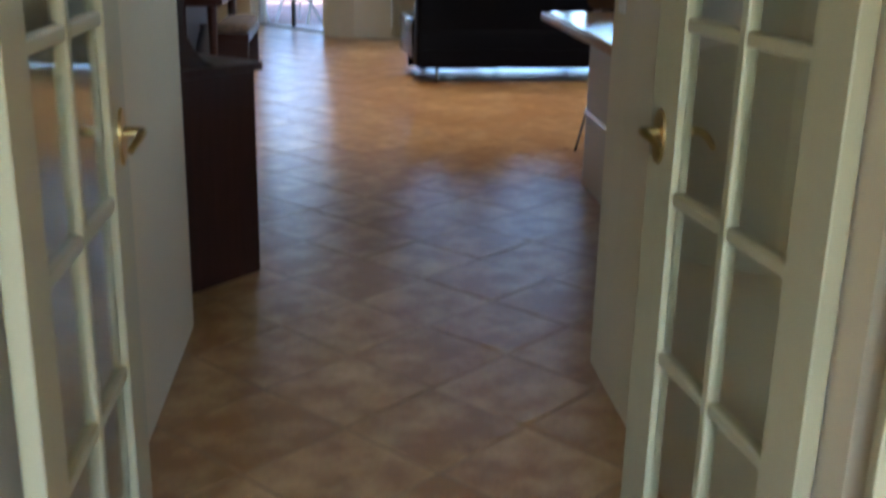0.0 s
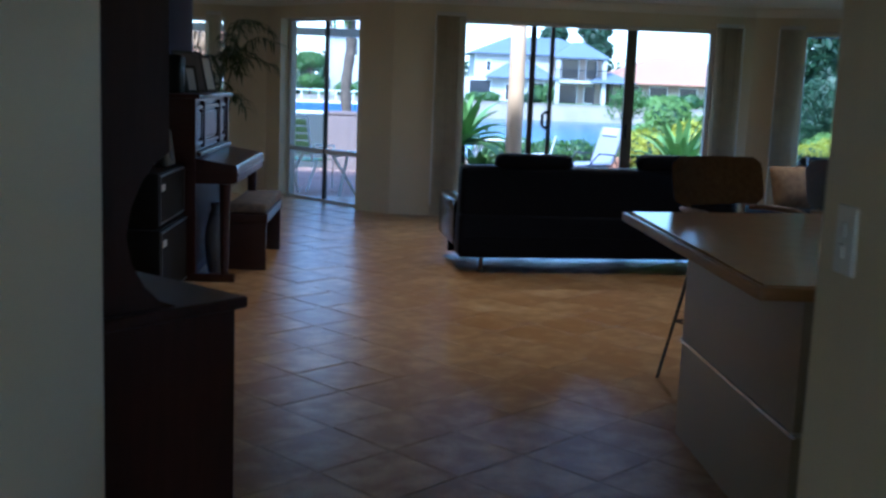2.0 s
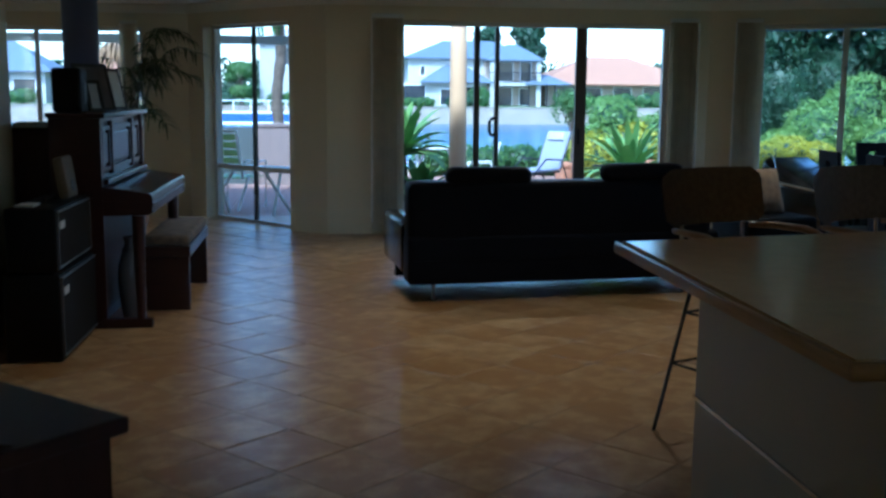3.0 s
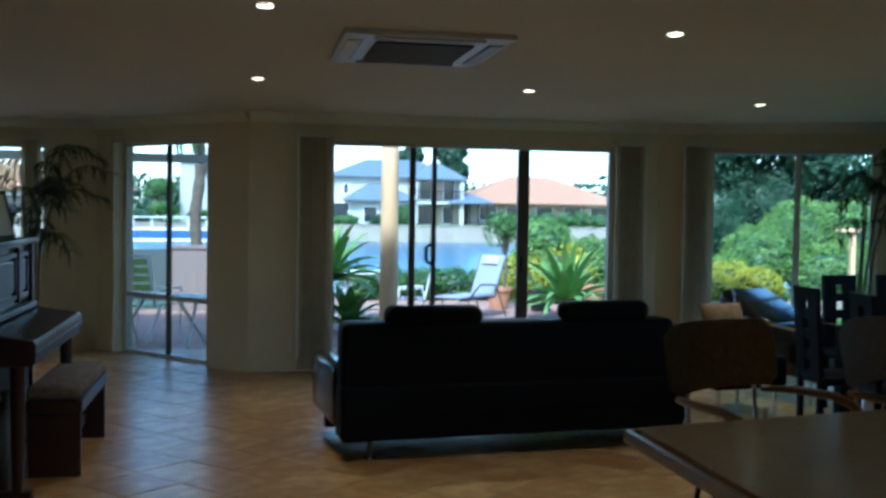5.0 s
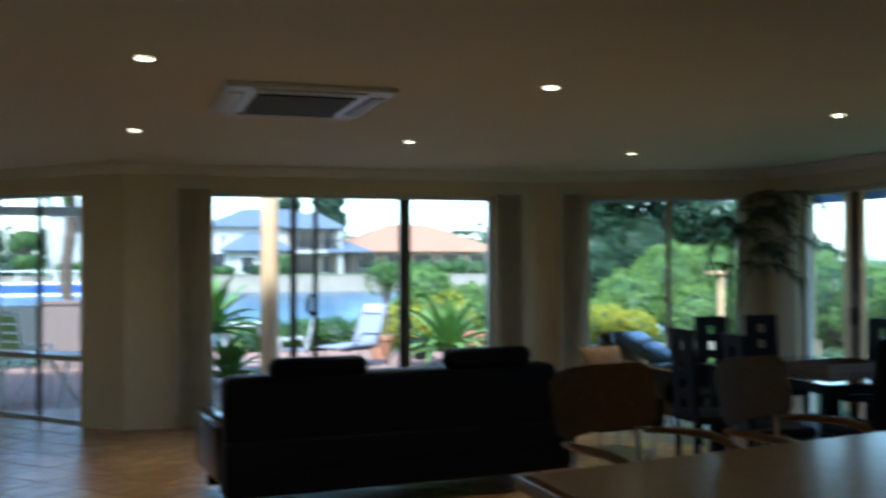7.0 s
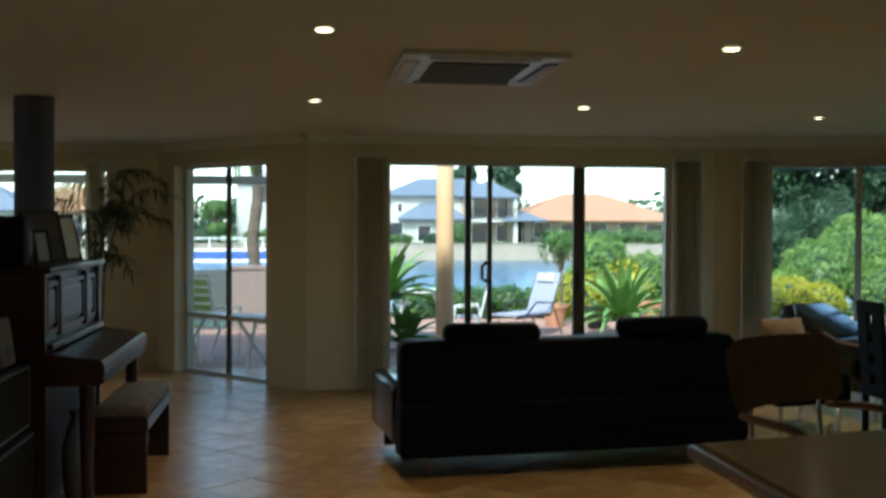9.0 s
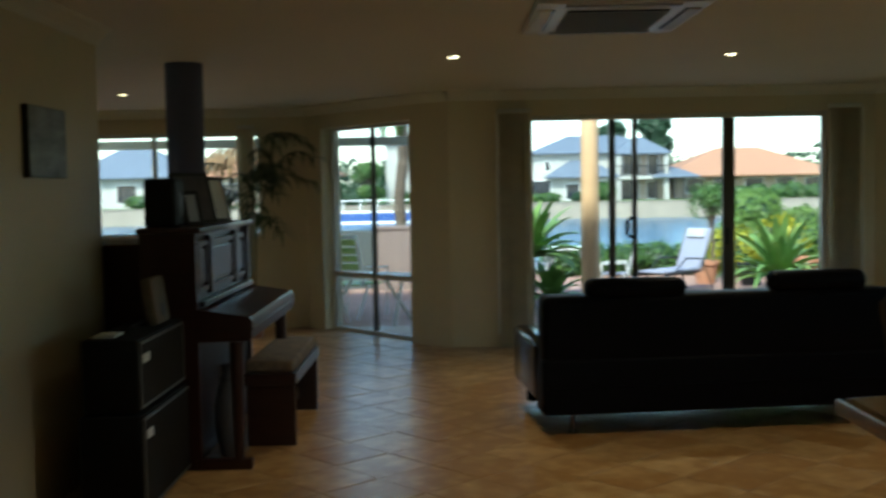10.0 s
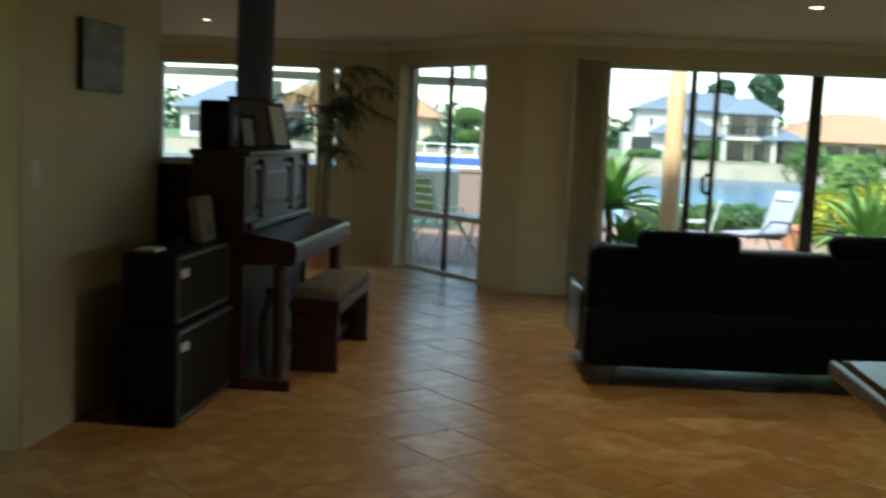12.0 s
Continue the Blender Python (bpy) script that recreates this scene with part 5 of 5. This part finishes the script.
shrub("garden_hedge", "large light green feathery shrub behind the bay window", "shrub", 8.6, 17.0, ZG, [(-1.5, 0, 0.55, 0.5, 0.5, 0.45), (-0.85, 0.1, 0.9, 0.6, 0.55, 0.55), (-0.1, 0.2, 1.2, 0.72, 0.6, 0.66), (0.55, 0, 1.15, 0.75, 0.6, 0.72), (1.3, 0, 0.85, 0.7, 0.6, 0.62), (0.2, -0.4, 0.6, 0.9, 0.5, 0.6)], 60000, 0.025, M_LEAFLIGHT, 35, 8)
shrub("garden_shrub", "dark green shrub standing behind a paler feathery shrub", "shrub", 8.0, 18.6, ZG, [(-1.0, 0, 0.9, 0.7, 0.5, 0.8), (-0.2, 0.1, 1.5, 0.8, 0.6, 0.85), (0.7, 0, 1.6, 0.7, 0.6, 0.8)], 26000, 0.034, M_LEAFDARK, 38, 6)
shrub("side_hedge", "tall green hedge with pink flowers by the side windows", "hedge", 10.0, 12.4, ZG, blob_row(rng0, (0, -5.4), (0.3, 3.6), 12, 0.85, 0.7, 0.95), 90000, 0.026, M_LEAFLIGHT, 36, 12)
post = thing("garden_post", "pale timber garden post with a flat cap among the shrubs", "post", pose(8.32, 15.5, ZG))
part("shaft", B((-0.035, -0.035, 0, 0.035, 0.035, 1.36), bevel=0.006), M_RENDER, post)
part("cap", B((-0.22, -0.09, 1.36, 0.10, 0.09, 1.41), bevel=0.008), M_RENDER, post)
fl = shrub("flowering_bush", "pink flowers on the side hedge", "flowers", 9.3, 11.2, ZG, [(0, -0.9, 1.0, 0.25, 0.9, 0.65), (0, 0.6, 1.2, 0.25, 0.5, 0.4), (-0.1, -2.2, 0.8, 0.3, 0.8, 0.6)], 170, 0.055, M_PINK, 37, 3, (0.8, 0.8), False)
tree("dark_tree", "dense dark green tree beyond the garden", 8.7, 19.9, ZG, 5.6, 2.6, 34000, 0.10, M_LEAFDARK, 41, 0.25, 0.22, 20)
tree("dark_tree", "tall dark green tree beyond the shrubs", 12.0, 20.0, ZG, 2.5, 1.5, 14000, 0.09, M_LEAFDARK, 42, 0.22, 0.25, 14)
tree("garden_tree", "leafy tree beyond the side hedge", 14.8, 16.7, ZG, 4.8, 1.9, 14000, 0.08, M_LEAFDARK, 43, 0.2)

# ---- far bank ----


def hip(bm, x0, y0, x1, y1, z0, z1, over=0.5, t=0.12):
    x0, y0, x1, y1 = x0 - over, y0 - over, x1 + over, y1 + over
    half = min(x1 - x0, y1 - y0) / 2
    if x1 - x0 >= y1 - y0:
        r = [(x0 + half, (y0 + y1) / 2, z1), (x1 - half, (y0 + y1) / 2, z1)]
    else:
        r = [((x0 + x1) / 2, y0 + half, z1), ((x0 + x1) / 2, y1 - half, z1)]
    lo = [bm.verts.new(p) for p in ((x0, y0, z0 - t), (x1, y0, z0 - t), (x1, y1, z0 - t), (x0, y1, z0 - t))]
    c = [bm.verts.new(p) for p in ((x0, y0, z0), (x1, y0, z0), (x1, y1, z0), (x0, y1, z0))]
    a, b = bm.verts.new(r[0]), bm.verts.new(r[1])
    bm.faces.new(lo[::-1])
    for i in range(4):
        bm.faces.new((lo[i], lo[(i + 1) % 4], c[(i + 1) % 4], c[i]))
    if x1 - x0 >= y1 - y0:
        for f in ((c[0], c[1], b, a), (c[1], c[2], b), (c[2], c[3], a, b), (c[3], c[0], a)):
            bm.faces.new(f)
    else:
        for f in ((c[0], c[1], a), (c[1], c[2], b, a), (c[2], c[3], b), (c[3], c[0], a, b)):
            bm.faces.new(f)
    return bm


def far_window(th, x, y, z, w, h):
    wd = part("window", B((x - w / 2, y - 0.04, z, x - w / 2 + 0.07, y, z + h), (x + w / 2 - 0.07, y - 0.04, z, x + w / 2, y, z + h), (x - w / 2 + 0.07, y - 0.04, z + h - 0.07, x + w / 2 - 0.07, y, z + h), (x - w / 2 + 0.07, y - 0.04, z, x + w / 2 - 0.07, y, z + 0.07)), M_WHITE, th)
    part("pane", B((x - w / 2 + 0.07, y - 0.02, z + 0.07, x + w / 2 - 0.07, y - 0.005, z + h - 0.07)), M_DARKGLASS, wd)


def house(name, label, x, y, z):
    return thing(name, label, "house", pose(x, y, z))


h1 = house("canal_house", "pale two-storey house with blue-grey hip roofs and a balcony", 0.75, 88.0, -0.1)
part("wall", B((5.2, 0, 0, 12.6, 6, 2.4)), M_HOUSEWALL, h1)
part("wall", B((6.2, 1.5, 2.4, 13.6, 8, 4.4)), M_HOUSEWALL, h1)
part("wall", B((12.6, 1.2, 0, 17.0, 8, 4.4)), M_HOUSEBRICK, h1)
part("roof", hip(bmesh.new(), 7.6, -0.2, 12.6, 4.8, 2.45, 4.35), M_ROOFBLUE, h1, smooth=False)
part("roof", hip(bmesh.new(), 6.2, 1.5, 17.0, 8, 4.45, 6.0), M_ROOFBLUE, h1)
part("balcony", B((12.8, -0.6, 2.15, 17.1, 1.2, 2.4)), M_HOUSEWALL, h1)
part("balcony_roof", hip(bmesh.new(), 12.8, -0.4, 17.0, 3.0, 4.30, 5.6, 0.3), M_ROOFBLUE, h1)
for x in (13.0, 16.9):
    part("post", B((x - 0.18, -0.5, 0, x + 0.18, -0.2, 4.25)), M_HOUSEWALL, h1)
for k in range(22):
    part("baluster", B((12.95 + k * 0.19, -0.5, 2.4, 12.99 + k * 0.19, -0.46, 3.2)), M_BLACK, h1)
part("handrail", B((12.8, -0.52, 3.2, 17.1, -0.44, 3.27)), M_BLACK, h1)
for x, z, w, h in ((6.6, 0.3, 1.9, 1.9), (9.3, 0.5, 1.2, 1.4), (11.3, 0.4, 1.4, 1.7), (7.4, 2.9, 0.5, 0.9)):
    far_window(h1, x, 0 if z < 2 else 1.5, z, w, h)
for x, z, w, h in ((14.2, 0.3, 1.6, 1.8), (16.0, 0.5, 0.9, 1.5), (14.3, 2.5, 1.5, 1.7), (16.1, 2.5, 1.0, 1.7)):
    far_window(h1, x, 1.2, z, w, h)
h2 = house("canal_bungalow", "long brick bungalow with a terracotta tiled roof", 0.5, 88.0, 0.35)
part("wall", B((18.2, 2, 0, 31.5, 11, 1.95)), M_HOUSEBRICK, h2)
part("roof", hip(bmesh.new(), 17.8, 1.0, 31.5, 11, 1.95, 4.35, 0.6), M_ROOFORANGE, h2)
part("roof", hip(bmesh.new(), 16.4, -0.5, 19.4, 2.5, 1.9, 2.75, 0.4), M_ROOFBLUE, h2)
for k in range(5):
    part("post", B((16.3 + k * 0.75, -0.4, 0, 16.42 + k * 0.75, -0.28, 1.85)), M_BLACK, h2)
for x in (20.0, 22.4, 25.0, 27.6, 30.0):
    far_window(h2, x, 2, 0.4, 1.6, 1.3)
h3 = house("white_house", "white rendered house with a tall slit window", -5.2, 82.5 + 5, 0.3)
part("wall", B((0, 0, 0, 5.6, 6, 5.2)), M_HOUSEWALL, h3)
part("roof", hip(bmesh.new(), 0, 0, 5.6, 6, 5.2, 6.4), M_HOUSEWALL, h3)
far_window(h3, 2.2, 0, 3.2, 0.5, 1.5)
far_window(h3, 4.2, 0, 0.6, 1.2, 1.4)
h4 = house("blue_roofed_house", "pale house with a blue-grey hip roof by the canal", -31, 88.0, 0.3)
part("wall", B((0, 0, 0, 9, 6, 2.6)), M_HOUSEWALL, h4)
part("roof", hip(bmesh.new(), 0, 0, 9, 6, 2.6, 5.0, 0.7), M_ROOFBLUE, h4)
for x in (1.5, 4.4, 7.4):
    far_window(h4, x, 0, 0.4, 1.8, 1.6)
h5 = house("orange_roofed_house", "house with a terracotta roof by the canal", -20, 90.0, 0.3)
part("wall", B((0, 0, 0, 10, 6, 2.6)), M_HOUSEBRICK, h5)
part("roof", hip(bmesh.new(), 0, 0, 10, 6, 2.6, 5.2, 0.7), M_ROOFORANGE, h5)
for x in (1.6, 5.0, 8.2):
    far_window(h5, x, 0, 0.4, 1.8, 1.6)
pont = thing("moored_pontoon", "blue-sided pontoon with a white rail by the canal wall", "pontoon", pose(-7.5, 80.5, -1.0))
part("hull", B((-6, 0, 0, 6.5, 2.2, 0.80), bevel=0.05), M_BLUE, pont)
part("fender", B((-6.02, -0.05, 0, 6.52, 0, 0.18)), M_WHITE, pont)
part("deck", B((-6, 0, 0.80, 6.5, 2.2, 0.92)), M_WHITE, pont)
for k in range(10):
    part("rail_post", B((-5.8 + k * 1.3, 0.1, 0.92, -5.72 + k * 1.3, 0.18, 1.75)), M_WHITE, pont)
part("hand_rail", B((-5.8, 0.1, 1.7, 6.3, 0.18, 1.78)), M_WHITE, pont)
tree("far_tree", "dark spreading tree behind the far houses", 19.0, 100.0, 0.4, 7.4, 2.6, 5000, 0.3, M_LEAFDARK, 51, 0.3)
tree("far_tree", "dark tree on the far bank", 15.6, 103.0, 0.4, 7.0, 2.4, 4000, 0.3, M_LEAFDARK, 52, 0.3)
tree("far_tree", "green tree beside the white house", -6.6, 86.5, 0.2, 3.4, 1.5, 9000, 0.11, M_LEAF, 53, 0.2, 0.3)
for i, (x, w, hgt, m_) in enumerate(((7.5, 1.4, 0.8, M_LEAF), (11.0, 1.2, 0.9, M_LEAFDARK), (12.4, 0.9, 1.6, M_LEAF), (24.0, 1.6, 1.2, M_LEAF), (21.2, 1.1, 0.9, M_LEAFPALE), (27.0, 1.4, 1.3, M_LEAF), (-3.0, 1.5, 1.2, M_LEAF), (-8.5, 1.6, 1.1, M_LEAFDARK), (-12.0, 1.5, 1.0, M_LEAF), (-24.0, 2.0, 1.2, M_LEAF), (30.0, 1.8, 1.2, M_LEAF))):
    shrub("bank_shrub", "green garden shrub on the far bank", "shrub", x, 86.0, 0.2, [(-w * 0.5, 0, hgt * 0.5, w * 0.6, 0.6, hgt * 0.5), (w * 0.4, 0, hgt * 0.55, w * 0.6, 0.6, hgt * 0.55)], 900, 0.14, m_, 60 + i, 3)
rngw = np.random.default_rng(77)
woods = from_arrays("distant_woods", *leaf_cloud(rngw, [(x, 170 + rngw.uniform(-8, 8), 2.0, 7, 5, rngw.uniform(3.0, 5.5)) for x in range(-120, 130, 8)], 16000, 0.8), M_LEAFDARK)
tagged(woods, "distant tree line behind the far houses", "woods", kind="stuff")

# ---- paving and floor tiles ----


def tile_mesh(name, s, h, bev):
    bm = bmesh.new()
    bx(bm, -s / 2, -s / 2, -h, s / 2, s / 2, 0)
    for v in bm.verts:
        if v.co.z > -h / 2:
            v.co.x *= 1 - bev / s
            v.co.y *= 1 - bev / s
    me = bpy.data.meshes.new(name)
    bm.to_mesh(me)
    bm.free()
    return me


def inside(x, y, poly):
    c = False
    for (x0, y0), (x1, y1) in zip(poly, poly[1:] + poly[:1]):
        if (y0 > y) != (y1 > y) and x < (x1 - x0) * (y - y0) / (y1 - y0) + x0:
            c = not c
    return c


ROOM = [(-5.1, 13.4), (-1.62, 13.4), (-0.45, 12.1), (-0.06, 11.82), (3.9, 11.82), (5.9, 10.8), (5.9, 2.3), (0.72, 2.3), (0.72, 0.4), (2.5, 0.4), (2.5, -3.4), (-2.5, -3.4), (-2.5, 0.4), (-0.63, 0.4), (-0.63, 2.4), (-1.9, 3.6), (-1.94, 5.5), (-3.8, 5.5), (-3.8, 6.45), (-2.08, 6.45), (-2.08, 7.8), (-5.1, 7.8)]


def lay(parent, poly, pitch, gap, ang, origin, mat, top, near, rng, name):
    """Square tiles on a turned grid: those with near(x, y) are parts, the rest one joined part."""
    ca, sa = math.cos(radians(ang)), math.sin(radians(ang))
    me = tile_mesh(name, pitch - gap, 0.012, 0.006)
    me.materials.append(mat)
    verts, faces, n = [], [], 0
    src = [tuple(v.co) for v in me.vertices]
    fsrc = [tuple(p.vertices) for p in me.polygons]
    spots = []
    for i in range(-60, 61):
        for j in range(-60, 61):
            x, y = origin[0] + (i * ca - j * sa) * pitch, origin[1] + (i * sa + j * ca) * pitch
            if inside(x, y, poly):
                spots.append((near(x, y), x, y))
    spots.sort()
    for k, (d, x, y) in enumerate(spots):
        dz, rx, ry = rng.uniform(-0.0012, 0.0012), rng.uniform(-0.1, 0.1), rng.uniform(-0.1, 0.1)
        m = pose(x, y, top + dz, rx, ry, ang)
        if k < 290:
            ob = new(name, me)
            ob.matrix_world = m
            ob.parent = parent
        else:
            o = len(verts)
            verts += [tuple(m @ Vector(v)) for v in src]
            faces += [tuple(o + q for q in f) for f in fsrc]
    if verts:
        rest = from_arrays(name + "_field", verts, faces, mat, parent)
        rest["kind"] = "stuff"


lay(floor, ROOM, 0.366, 0.008, 43.0, (-0.42, 7.20), M_TILE, 0.0022, lambda x, y: math.hypot(x - 0.1, (y - 5.0) * 0.6), random.Random(4), "tile")
pave = structure("pavement", B((-6.5, 12.0, ZG - 0.03, 5.6, 20.6, ZG - 0.006)), M_GROUT, "terracotta paved terrace")
lay(pave, [(-6.4, 15.5), (-6.4, 20.5), (5.5, 20.5), (5.5, 13.0), (4.0, 12.4), (0, 12.4), (-1.1, 13.9)], 0.30, 0.008, 0.0, (0.1, 15.0), M_PAVE, ZG + 0.004, lambda x, y: math.hypot(x - 2.5, y - 15), random.Random(6), "paver")
